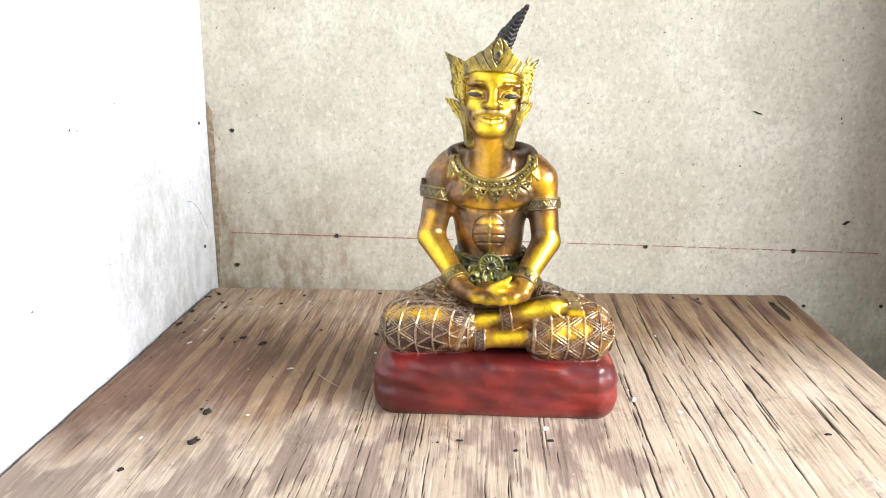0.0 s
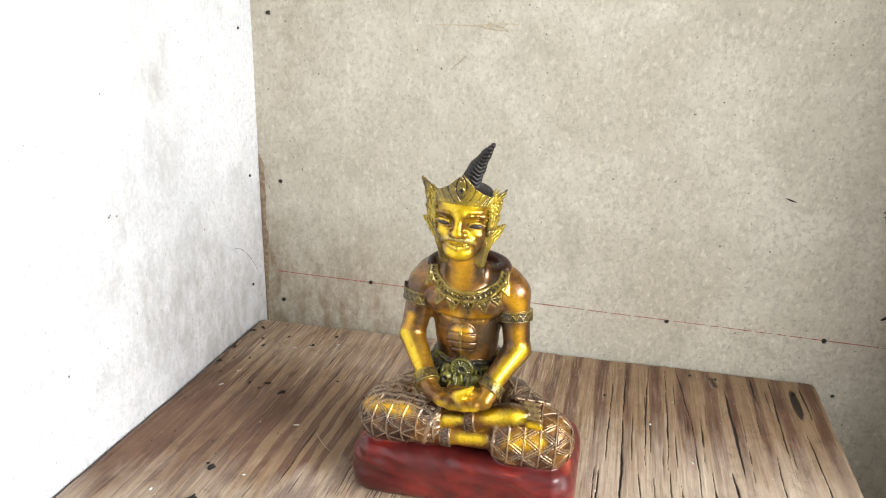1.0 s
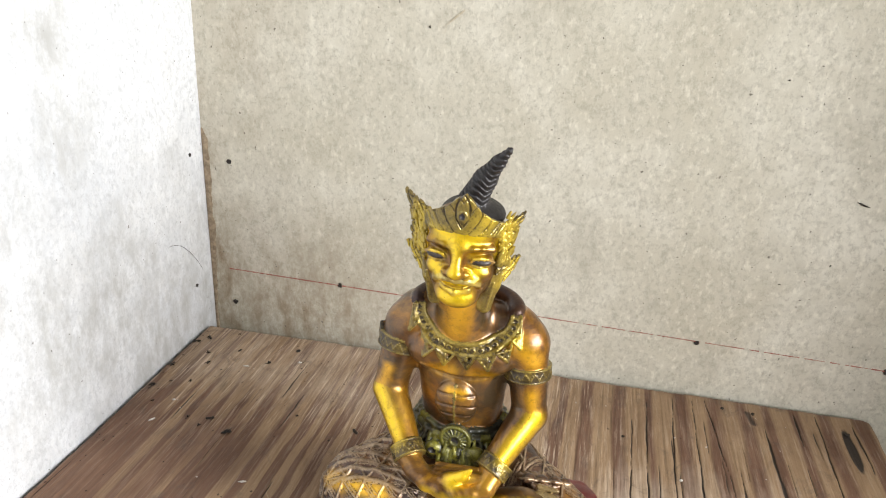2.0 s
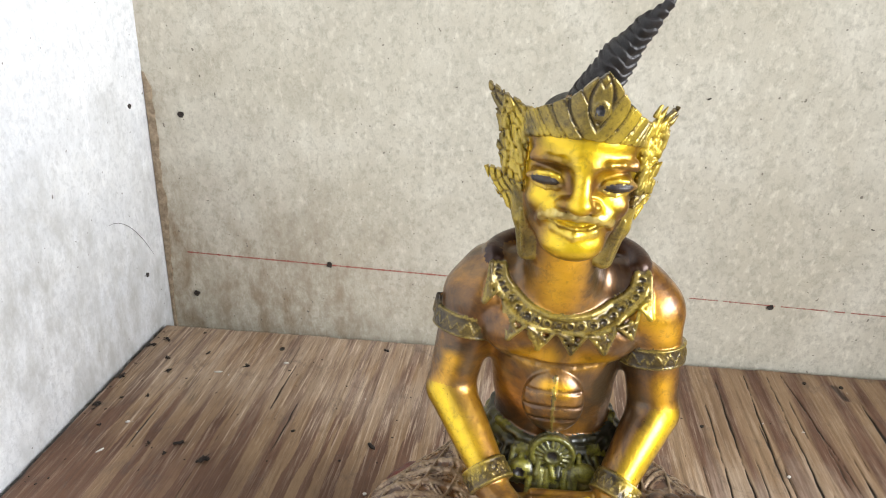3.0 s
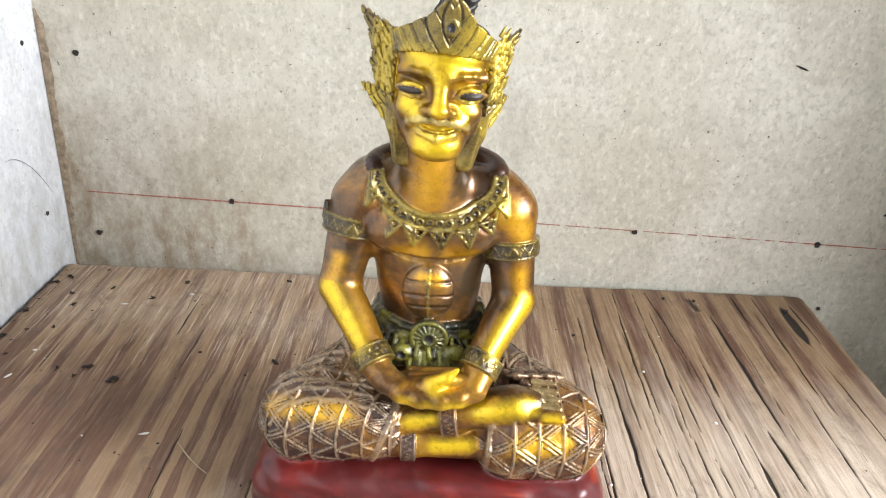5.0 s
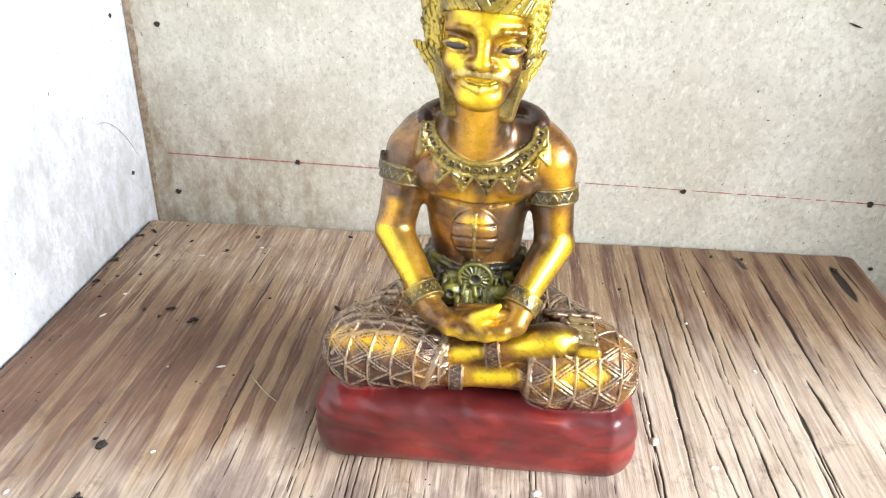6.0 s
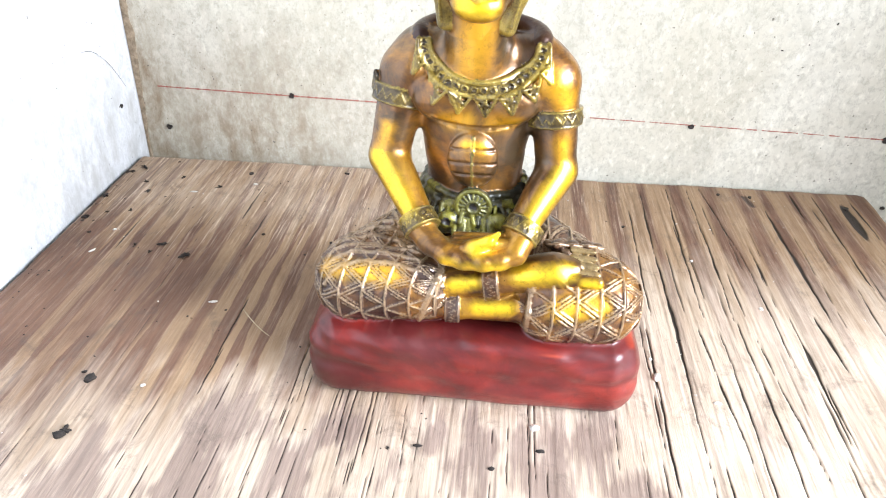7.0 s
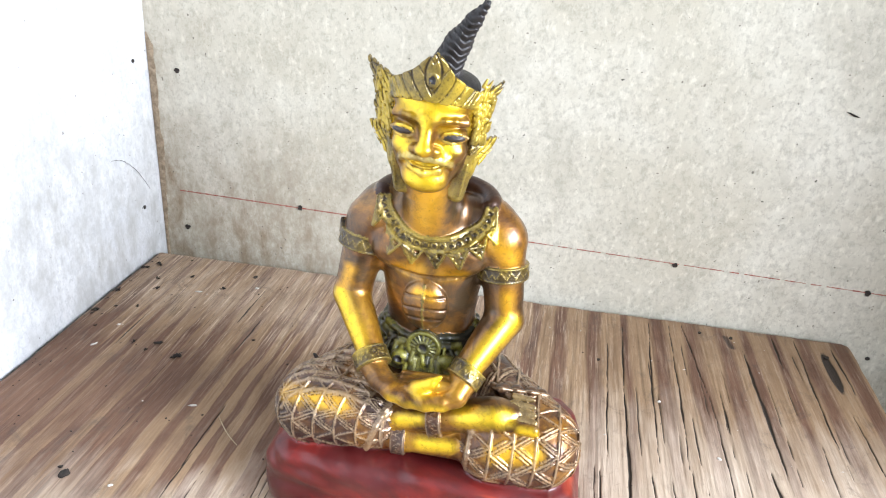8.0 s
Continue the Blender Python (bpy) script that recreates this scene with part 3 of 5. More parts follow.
class Clay:
    """A block of clay on a grid: solids are blended in, then its skin is taken."""

    def __init__(self, low, high, step, roll=0.0, pivot=(0, 0)):
        self.roll, self.pivot = (math.cos(radians(roll)), math.sin(radians(roll))), pivot
        self.low, self.step = np.array(low, float), step
        self.axes = [np.arange(a, b, step, dtype=np.float32) for a, b in zip(low, high)]
        shape = [len(a) for a in self.axes]
        self.field = np.full(shape, 30.0, np.float32)
        self.zone = np.zeros(shape, np.uint8)
        self.relief = np.zeros(shape, np.float32)

    def window(self, low, high):
        s = []
        for a, lo, hi in zip(self.axes, low, high):
            i, j = np.searchsorted(a, [lo, hi])
            if j - i < 2:
                return None
            s.append(slice(int(i), int(j)))
        return tuple(s)

    def points(self, s):
        x, y, z = self.axes[0][s[0]][:, None, None], self.axes[1][s[1]][None, :, None], self.axes[2][s[2]][None, None, :]
        if self.roll[1]:
            (c, n), (px, pz) = self.roll, self.pivot
            x, z = px + c * (x - px) - n * (z - pz), pz + n * (x - px) + c * (z - pz)
        return x, y, z

    def add(self, solid, zone, k=3.0, disp=None, relief=0.0):
        fn, low, high = solid
        pad = k + (3.0 if not self.roll[1] else 6.0)
        s = self.window([v - pad for v in low], [v + pad for v in high])
        if s is None:
            return
        x, y, z = self.points(s)
        d = fn(x, y, z).astype(np.float32)
        rel = relief
        if disp is not None:
            amount, rel = disp(x, y, z)
            d = d - amount
        old = self.field[s]
        near = d < old
        self.zone[s][near] = zone
        self.relief[s][near] = np.broadcast_to(rel, d.shape)[near] if not np.isscalar(rel) else rel
        if k > 0:
            h = np.clip(0.5 + 0.5 * (old - d) / k, 0, 1)
            self.field[s] = old * (1 - h) + d * h - k * h * (1 - h)
        else:
            self.field[s] = np.minimum(old, d)

    def cut(self, solid, k=1.5, zone=None, groove=None):
        fn, low, high = solid
        s = self.window([v - k - 3 for v in low], [v + k + 3 for v in high])
        if s is None:
            return
        x, y, z = self.points(s)
        d = -fn(x, y, z).astype(np.float32)
        old = self.field[s]
        if zone is not None:
            self.zone[s][d > old - 0.5] = zone
        if groove is not None:
            self.relief[s][d > old - 0.4] = -groove
        h = np.clip(0.5 - 0.5 * (old - d) / k, 0, 1)
        self.field[s] = old * (1 - h) + d * h + k * h * (1 - h)

    def front(self, x, z):
        """The y at which the front of the clay lies at (x, z)."""
        i = int(round((x - self.low[0]) / self.step))
        k = int(round((z - self.low[2]) / self.step))
        col = self.field[i, :, k]
        j = int(np.argmax(col < 0))
        if j == 0:
            return None
        f0, f1 = col[j - 1], col[j]
        return float(self.axes[1][j - 1] + self.step * f0 / (f0 - f1))

    def top(self, x, y):
        """The z at which the top of the clay lies at (x, y)."""
        i = int(round((x - self.low[0]) / self.step))
        j = int(round((y - self.low[1]) / self.step))
        col = self.field[i, j, :]
        k = int(np.argmax(col[::-1] < 0))
        return None if k == 0 else float(self.axes[2][len(col) - 1 - k])

    def skin(self):
        F, h = self.field, self.step
        inside = F < 0
        n = np.array(F.shape) - 1
        count = np.zeros(n, np.uint8)
        for dx in (0, 1):
            for dy in (0, 1):
                for dz in (0, 1):
                    count += inside[dx:dx + n[0], dy:dy + n[1], dz:dz + n[2]]
        cells = np.argwhere((count > 0) & (count < 8))
        index = np.full(n, -1, np.int32)
        index[tuple(cells.T)] = np.arange(len(cells))
        total, hits = np.zeros((len(cells), 3)), np.zeros(len(cells))
        corners = [np.array((a, b, c)) for a in (0, 1) for b in (0, 1) for c in (0, 1)]
        for a in corners:
            for axis in range(3):
                if a[axis]:
                    continue
                b = a.copy()
                b[axis] = 1
                fa, fb = F[tuple((cells + a).T)], F[tuple((cells + b).T)]
                on = (fa < 0) != (fb < 0)
                t = np.where(on, fa / np.where(on, fa - fb, 1), 0)
                p = np.repeat(a[None].astype(float), len(cells), 0)
                p[:, axis] = t
                total += p * on[:, None]
                hits += on
        local = total / hits[:, None]
        co = self.low + (cells + local) * h
        quads = []
        for axis in range(3):
            u, v = (axis + 1) % 3, (axis + 2) % 3
            sl0, sl1 = [slice(None)] * 3, [slice(None)] * 3
            sl0[axis], sl1[axis] = slice(0, -1), slice(1, None)
            e = np.argwhere(inside[tuple(sl0)] != inside[tuple(sl1)])
            e = e[(e[:, u] > 0) & (e[:, v] > 0) & (e[:, u] < n[u]) & (e[:, v] < n[v])]
            flip = inside[tuple(e.T)]
            ring = []
            for du, dv in ((1, 1), (0, 1), (0, 0), (1, 0)):
                c = e.copy()
                c[:, u] -= du
                c[:, v] -= dv
                ring.append(index[tuple(c.T)])
            q = np.stack(ring, -1)
            q[~flip] = q[~flip][:, ::-1]
            quads.append(q)
        near = np.clip(np.rint((co - self.low) / h).astype(int), 0, np.array(F.shape) - 1)
        return co, np.vstack(quads), self.zone[tuple(near.T)], self.relief[tuple(near.T)]


def ball(c, r, rot=None):
    c, r = np.array(c, float), np.array(r, float) * np.ones(3)
    big = r if rot is None else np.full(3, r.max())

    def fn(x, y, z):
        p = (x - c[0], y - c[1], z - c[2])
        if rot is not None:
            m = rot.T
            p = tuple(m[i, 0] * p[0] + m[i, 1] * p[1] + m[i, 2] * p[2] for i in range(3))
        k0 = np.sqrt((p[0] / r[0]) ** 2 + (p[1] / r[1]) ** 2 + (p[2] / r[2]) ** 2) + 1e-6
        k1 = np.sqrt((p[0] / r[0] ** 2) ** 2 + (p[1] / r[1] ** 2) ** 2 + (p[2] / r[2] ** 2) ** 2) + 1e-6
        return k0 * (k0 - 1) / k1
    return fn, c - big, c + big


def rod(a, b, ra, rb=None):
    a, b = np.array(a, float), np.array(b, float)
    rb = ra if rb is None else rb
    ba = b - a
    l2 = max(float(ba @ ba), 1e-6)
    m = max(ra, rb)

    def fn(x, y, z):
        px, py, pz = x - a[0], y - a[1], z - a[2]
        h = np.clip((px * ba[0] + py * ba[1] + pz * ba[2]) / l2, 0, 1)
        return np.sqrt((px - h * ba[0]) ** 2 + (py - h * ba[1]) ** 2 + (pz - h * ba[2]) ** 2) - (ra + (rb - ra) * h)
    return fn, np.minimum(a, b) - m, np.maximum(a, b) + m


def brick_solid(c, half, r, rot=None):
    c, half = np.array(c, float), np.array(half, float)
    ext = half if rot is None else np.full(3, np.linalg.norm(half))

    def fn(x, y, z):
        p = (x - c[0], y - c[1], z - c[2])
        if rot is not None:
            m = rot.T
            p = tuple(m[i, 0] * p[0] + m[i, 1] * p[1] + m[i, 2] * p[2] for i in range(3))
        q = [np.abs(p[i]) - (half[i] - r) for i in range(3)]
        out = np.sqrt(np.maximum(q[0], 0) ** 2 + np.maximum(q[1], 0) ** 2 + np.maximum(q[2], 0) ** 2)
        return out + np.minimum(np.maximum(q[0], np.maximum(q[1], q[2])), 0) - r
    return fn, c - ext, c + ext


def poly_distance(px, pz, poly):
    d, inside = None, None
    for (ax, az), (bx, bz) in zip(poly, poly[1:] + poly[:1]):
        ex, ez = bx - ax, bz - az
        wx, wz = px - ax, pz - az
        t = np.clip((wx * ex + wz * ez) / (ex * ex + ez * ez), 0, 1)
        dd = (wx - ex * t) ** 2 + (wz - ez * t) ** 2
        d = dd if d is None else np.minimum(d, dd)
        cross = ((az <= pz) & (bz > pz) & (ex * wz > ez * wx)) | ((az > pz) & (bz <= pz) & (ex * wz < ez * wx))
        inside = cross if inside is None else inside ^ cross
    return np.sqrt(d) * np.where(inside, -1, 1)


def plate(poly, origin, turn, thick, lean=0.0):
    """A flat plate with a polygon outline (u across, z up), turned about the upright."""
    o = np.array(origin, float)
    c, s = math.cos(radians(turn)), math.sin(radians(turn))
    us, zs = [p[0] for p in poly], [p[1] for p in poly]
    m = max(abs(min(us)), abs(max(us))) + thick

    def fn(x, y, z):
        u = (x - o[0]) * c + (y - o[1]) * s
        w = -(x - o[0]) * s + (y - o[1]) * c + lean * (z - zs[0])
        d2 = poly_distance(u + 0 * z, z + 0 * u, poly)
        a, b = d2, np.abs(w) - thick
        return np.minimum(np.maximum(a, b), 0) + np.sqrt(np.maximum(a, 0) ** 2 + np.maximum(b, 0) ** 2) - 0.6
    return fn, (o[0] - m, o[1] - m, min(zs) - 2), (o[0] + m, o[1] + m, max(zs) + 2)


def bent_plate(poly, centre, rx, ry, thick, flare=0.0):
    """A plate bent round the head: u is the way round from the front, z up."""
    us, zs = [p[0] for p in poly], [p[1] for p in poly]

    def fn(x, y, z):
        px, py = (x - centre[0]) / rx, (y - centre[1]) / ry
        r = np.sqrt(px * px + py * py)
        u = np.arctan2(px, -py) * rx
        w = np.abs((r - 1) * min(rx, ry) - flare * (z - zs[0])) - thick
        d2 = poly_distance(u + 0 * z, z + 0 * u, poly)
        return np.minimum(np.maximum(d2, w), 0) + np.sqrt(np.maximum(d2, 0) ** 2 + np.maximum(w, 0) ** 2) - 0.6
    big = max(rx, ry) + 8
    return fn, (centre[0] - big, centre[1] - big, min(zs) - 2), (centre[0] + big, centre[1] + big, max(zs) + 2)


def ridge(d, w):
    return np.clip(1.0 - (np.abs(d) / w) ** 2, 0, 1)


def tri(v, period):
    return np.abs((v / period) % 1.0 - 0.5) * 2


def trouser_pattern(centre, way, ring, period, seed):
    """Raised cords round the leg and zigzags between them."""
    way = np.array(way, float) / np.linalg.norm(way)
    side = np.cross(way, (0, 0, 1.0))
    side /= np.linalg.norm(side)
    up = np.cross(side, way)

    def disp(x, y, z):
        p = (x - centre[0], y - centre[1], z - centre[2])
        u = p[0] * way[0] + p[1] * way[1] + p[2] * way[2]
        a, b = p[0] * side[0] + p[1] * side[1] + p[2] * side[2], p[0] * up[0] + p[1] * up[1] + p[2] * up[2]
        v = np.arctan2(a, b) * 27.0
        u = u + 1.0 * np.sin(v * 0.07 + seed) + 0.10 * v
        cord = ridge((u / ring - np.round(u / ring)) * ring, 1.25)
        f = u / ring - np.floor(u / ring)
        w = v + 5 * np.floor(u / ring)
        peak = tri(w, period)
        slope = math.hypot(1.0, 2 * ring / period)
        zig = ridge((f - peak) * ring / slope, 0.95)
        inner = ridge((f - peak - 0.27) * ring / slope, 0.95)
        inner = np.maximum(inner * (peak < 0.62), ridge((f - peak + 0.27) * ring / slope, 0.95) * (peak > 0.5))
        rel = np.maximum(np.maximum(cord, 0.9 * zig), 0.65 * inner * (np.floor(w / period) % 3 > 0.5))
        rel = rel * np.clip((z - 62) / 8, 0, 1)
        return 1.8 * rel - 0.6, np.where((rel > 0.01) & (rel < 0.35), -0.8, 1.1 * rel)
    return disp


def band_pattern(a, b, depth=0.7, wave=5.0):
    """Zigzag relief round an armband whose axis runs from a to b."""
    a, b = np.array(a, float), np.array(b, float)
    way = (b - a) / np.linalg.norm(b - a)
    side = np.cross(way, (0.3, 1.0, 0.2))
    side /= np.linalg.norm(side)
    up = np.cross(side, way)
    half = np.linalg.norm(b - a) / 2

    def disp(x, y, z):
        c = (a + b) / 2
        p = (x - c[0], y - c[1], z - c[2])
        u = p[0] * way[0] + p[1] * way[1] + p[2] * way[2]
        s, t = p[0] * side[0] + p[1] * side[1] + p[2] * side[2], p[0] * up[0] + p[1] * up[1] + p[2] * up[2]
        v = np.arctan2(s, t) * 15.0
        zig = ridge(u - (tri(v, wave) - 0.5) * half * 1.1, 0.9)
        rim = np.maximum(ridge(u - half, 1.1), ridge(u + half, 1.1))
        rel = np.maximum(zig, rim)
        return depth * rel, 0.9 * rel - 0.25
    return disp


def tube(clay, pts, radius, zone, k=1.0, relief=0.0):
    for p, q in zip(pts, pts[1:]):
        clay.add(rod(p, q, radius), zone, k, None, relief)


def ring_band(clay, centre, way, r, half, zone, thick=2.0, wave=5.0):
    """A bracelet: a short sleeve round a limb."""
    way = np.array(way, float) / np.linalg.norm(way)
    c = np.array(centre, float)
    a, b = c - way * half, c + way * half

    def fn(x, y, z):
        p = (x - c[0], y - c[1], z - c[2])
        u = p[0] * way[0] + p[1] * way[1] + p[2] * way[2]
        w = np.sqrt(np.maximum((p[0] ** 2 + p[1] ** 2 + p[2] ** 2) - u * u, 0)) - r
        return np.sqrt(np.maximum(np.abs(u) - half + 1, 0) ** 2 + np.maximum(np.abs(w) - thick + 1, 0) ** 2) - 1.0
    m = r + half + thick
    clay.add((fn, c - m, c + m), zone, 0.6, band_pattern(a, b, 0.7, wave))


def model_body():
    c = Clay((-140, -82, -2), (142, 84, 300), 0.8)

    def lumpy(x, y, z):
        v = np.sin(x * 0.11 + 1.3) * np.cos(z * 0.17 + y * 0.05) * 0.7 + np.sin(x * 0.047 + z * 0.08) * 0.9
        v = v + 0.55 * np.sin(x * 0.06 + z * 0.33 + 0.6 * np.sin(x * 0.09)) + 0.35 * np.sin(x * 0.23 + y * 0.2) * np.sin(z * 0.21 + 2)
        return v * np.clip(z / 30, 0.25, 1), 0.0
    c.add(brick_solid((1, 2.5, 29), (128.5, 69, 36), 25), RED, 0, lumpy)
    c.add(brick_solid((1, 3, 47), (112, 68.6, 14), 9), RED, 5, lumpy)
    # lap and thighs
    c.add(ball((-4, 18, 92), (84, 46, 30)), TROUSER, 6)
    left = trouser_pattern((-84, -24, 93), (0.95, -0.28, 0.02), 17, 17, 0.4)
    right = trouser_pattern((90, -22, 88), (0.97, 0.10, 0.02), 17, 17, 2.0)
    c.add(rod((-42, 22, 100), (-91, -25, 89), 31, 29.5), TROUSER, 5, left)
    c.add(rod((-92, -30, 87), (-42, -36, 93), 29.5, 26), TROUSER, 5, left)
    c.add(rod((42, 22, 96), (93, -24, 87), 30, 30), TROUSER, 5, right)
    c.add(rod((94, -31, 85), (59, -37, 85), 31, 28.5), TROUSER, 5, right)
    # hems of the trouser legs
    for x0, dx, z0, z1, w in ((-27, -0.34, 113, 71, 2.0), (41, -0.05, 107, 71, 2.0)):
        rim = [(x0 + dx * (z0 - z) + 0.004 * (z - 90) ** 2, z) for z in np.linspace(z0, z1, 15)]
        rim = [(x, c.front(x, z), z) for x, z in rim]
        rim = [(x, y, z) for x, y, z in rim if y is not None and y < -30]
        tube(c, rim, w, TROUSER, 1.5, 0.8)
    # shins and feet
    c.add(rod((-42, -38, 96), (16, -40, 104), 12.5, 11), GOLD, 5)
    c.add(rod((16, -40, 104), (56, -38, 116), 11, 12), GOLD, 5)
    c.add(ball((54, -37, 116.5), (25, 13, 10), rotation(0, -5, 4)), GOLD, 4)
    c.add(ball((54, -45, 112), (22, 7, 7)), GOLD, 5)
    for i in range(5):
        y, z, r = -47.5 + 4.9 * i, 113.5 + 3.2 * i, (4.8, 3.3, 3.1, 2.9, 2.6)[i]
        c.add(rod((70, y + 1, z + 0.5), (87.5 - 1.0 * i, y, z), r, 0.9 * r), SKIN if i else GOLD, 0.4 if i else 1.5, None, 0.75 if i else 0.0)
        c.add(ball((88.5 - 1.0 * i, y - 1, z + 0.3 * r), (2.4, 0.6 * r, 0.6 * r)), SKIN, 0.3, None, 0.9)
    c.add(rod((52, -42, 84), (-6, -43, 82), 12.5, 10.5), GOLD, 4)
    c.add(rod((-14, -42, 81), (-44, -36, 78), 11.5, 13.5), SKIN, 5)
    ring_band(c, (12, -41, 104), (1, 0.02, 0.16), 11.4, 5.0, TROUSER, 2.4)
    ring_band(c, (-15, -43, 81.5), (1, 0.0, 0.03), 11.0, 5, TROUSER, 2.4)
    # folds of cloth behind the foot
    for i in range(5):
        tube(c, [(52 + 6 * i, -12 + 3 * i, 122 - i), (66 + 7 * i, -20 + 4 * i, 119 - 3 * i), (84 + 5 * i, -16 + 5 * i, 112 - 5 * i)], 3.0, TROUSER, 2, 0.5)
    for i in range(6):
        fold = []
        for s in np.linspace(0, 1, 12):
            x, y = -40 - 70 * s, -50 + 8.5 * i + 10 * math.sin(2.6 * s) - 6 * s
            z = c.top(x, y)
            if z is not None and z > 84:
                fold.append((x, y, z + 0.3))
        tube(c, fold, 1.6, TROUSER, 1.2, 0.75)
    for x, y, r in ((60, -16, 7), (71, -12, 6), (82, -9, 6), (90, -4, 5)):
        z = c.top(x, y)
        c.add(ball((x, y, z + 1), (r, 5, 3.6), rotation(0, 8, x)), TROUSER, 1.0, None, -0.45)
        tube(c, [(x - r, y - 3, z + 2), (x, y - 4.5, z + 4), (x + r, y - 2, z + 2)], 1.2, TROUSER, 0.8, 0.7)
    # torso
    c.add(ball((-4, 16, 150), (36, 27, 48)), SKIN, 5)
    c.add(ball((-4, 18, 212), (42, 30, 44)), SKIN, 8)
    c.add(ball((-4, 16, 184), (37, 27, 42)), SKIN, 6)
    for s in (-1, 1):
        c.add(ball((-4 + s * 19, 0, 227.5), (25, 14.5, 18.5), rotation(0, 0, -s * 9)), SKIN, 3.5)
        c.add(rod((-4 + s * 40, 10, 226), (-4 + s * 41, 10, 207), 10, 6), SKIN, 5)
    c.add(rod((-45, 18, 253), (38, 17, 251), 17), SKIN, 8)
    c.add(rod((-4, 8, 250), (-4, -1, 302), 22, 20), SKIN, 8)
    # fold under the breast: carved, its shadow line also tinted in
    crease = [(-37, 215), (-28, 212), (-16, 210.5), (-4, 210), (8, 210), (20, 211), (30, 214)]
    crease = [(x, c.front(x, z), z) for x, z in crease]
    for p, q in zip(crease, crease[1:]):
        c.cut(rod(p, q, 1.1), 2.2, None, 0.35)
    c.cut(rod((-4, -18.2, 238), (-4, -16.4, 216), 1.6), 4)
    # arms
    c.add(ball((-51, 15, 240), (21, 20, 21)), SKIN, 6)
    c.add(ball((45, 13, 240), (21, 20, 21)), SKIN, 6)
    c.add(rod((-55, 14, 236), (-66, 6, 178), 17.5, 14.5), SKIN, 5)
    c.add(rod((49, 12, 236), (56, 5, 176), 17.5, 14.5), SKIN, 5)
    c.add(rod((-66, 4, 177), (-39, -33, 144), 15, 10.5), GOLD, 4)
    c.add(rod((56, 3, 175), (31, -33, 144), 15, 10.5), GOLD, 4)
    ring_band(c, (-58, 13, 223), (0.18, 0.2, 1.0), 17.4, 6, ORNAMENT, 2.6, 6)
    ring_band(c, (51, 11, 214), (-0.08, 0.16, 1.0), 17.0, 5.5, ORNAMENT, 2.6, 6)
    c.add(plate([(-6, 226), (6, 226), (0, 240)], (-75, 9, 0), -60, 1.2), ORNAMENT, 1)
    # belly plate
    c.add(ball((-4, -11.3, 186), (18, 8.6, 21.5)), SKIN, 1.4, None, 0.0)
    c.cut(rod((-4, -21.2, 206), (-4, -20.4, 166), 1.2), 1.2, None, 0.3)
    for z, w in ((196, 15.5), (186, 17.5), (177, 15.5)):
        for s in (-1, 1):
            tube_cut = [(-4 + s * w * f, -11.8 - 8.5 * math.sqrt(max(0.0, 1 - (f * w / 18) ** 2 - ((z - 186) / 21.5) ** 2)), z + 1.0 - 2.0 * f * f) for f in (0.1, 0.45, 0.8, 1.0)]
            for p, q in zip(tube_cut, tube_cut[1:]):
                c.cut(rod(p, q, 1.0), 1.0, None, 0.6)
    tube(c, [(-4, -15.4, 205), (-4, -18.8, 196), (-4, -19.7, 186), (-4, -18.9, 177), (-4, -15.8, 168)], 0.8, ORNAMENT, 1.0, 0.5)
    # belt and cloth at the waist
    for z, r, k in ((160, 2.6, 0), (154, 3.6, 1), (147, 4.2, 2), (137, 6.5, 3)):
        pts = []
        for i in range(25):
            a = math.pi * 2 * i / 24
            pts.append((-4 + (37 + 2.4 * k) * math.sin(a), 15 - (27 + 2.2 * k) * math.cos(a), z - 4 * math.cos(a) + 1.5 * math.sin(5 * a + k)))
        for j, (p, q) in enumerate(zip(pts, pts[1:])):
            c.add(rod(p, q, r), GREEN, 2.0, None, 0.55 if (j * 2 + k) % 5 == 0 else 0.0)
    c.add(ball((-4, -6, 138), (26, 12, 16)), GREEN, 3)
    for i in range(19):
        a = radians(-76 + 8.4 * i)
        x, y = -4 + 40 * math.sin(a), 15 - 34 * math.cos(a)
        x2, y2 = -4 + 45 * math.sin(a + 0.04 * math.sin(3.0 * i)), 15 - 39 * math.cos(a)
        tube(c, [(x, y, 149 + 2 * math.sin(1.7 * i)), (x2, y2, 141), (x2 + math.sin(2.3 * i), y2 + 1, 130)], 1.6, GREEN, 0.9, (0.75, 0.0, 0.35)[i % 3])
    c.add(ball((-3, -15.5, 153), (13.5, 5.5, 13.5)), GREEN, 1.0)
    tube(c, [(-3 + 12.2 * math.sin(a * math.pi / 12), -19.2, 153 + 12.2 * math.cos(a * math.pi / 12)) for a in range(25)], 1.5, GREEN, 0.8, 0.35)
    tube(c, [(-3 + 4.6 * math.sin(a * math.pi / 8), -21, 153 + 4.6 * math.cos(a * math.pi / 8)) for a in range(17)], 0.9, GREEN, 0.8, 0.2)
    for a in range(16):
        w = a * math.pi / 8
        c.add(rod((-3 + 6.6 * math.sin(w), -20.9, 153 + 6.6 * math.cos(w)), (-3 + 9.6 * math.sin(w), -20.0, 153 + 9.6 * math.cos(w)), 0.75), GREEN, 0.6, None, 0.3)
    c.cut(ball((-3, -23.5, 153), (3.4, 3.4, 3.4)), 0.8, BLACK)
    for i in range(9):
        x = -17 + 3.6 * i + 0.6 * math.sin(2.1 * i)
        tube(c, [(x * 0.9, -21, 142), (x, -25, 134), (x * 1.05, -27, 126)], 1.7, GREEN, 1.0, (0.7, 0.1, 0.4)[i % 3])
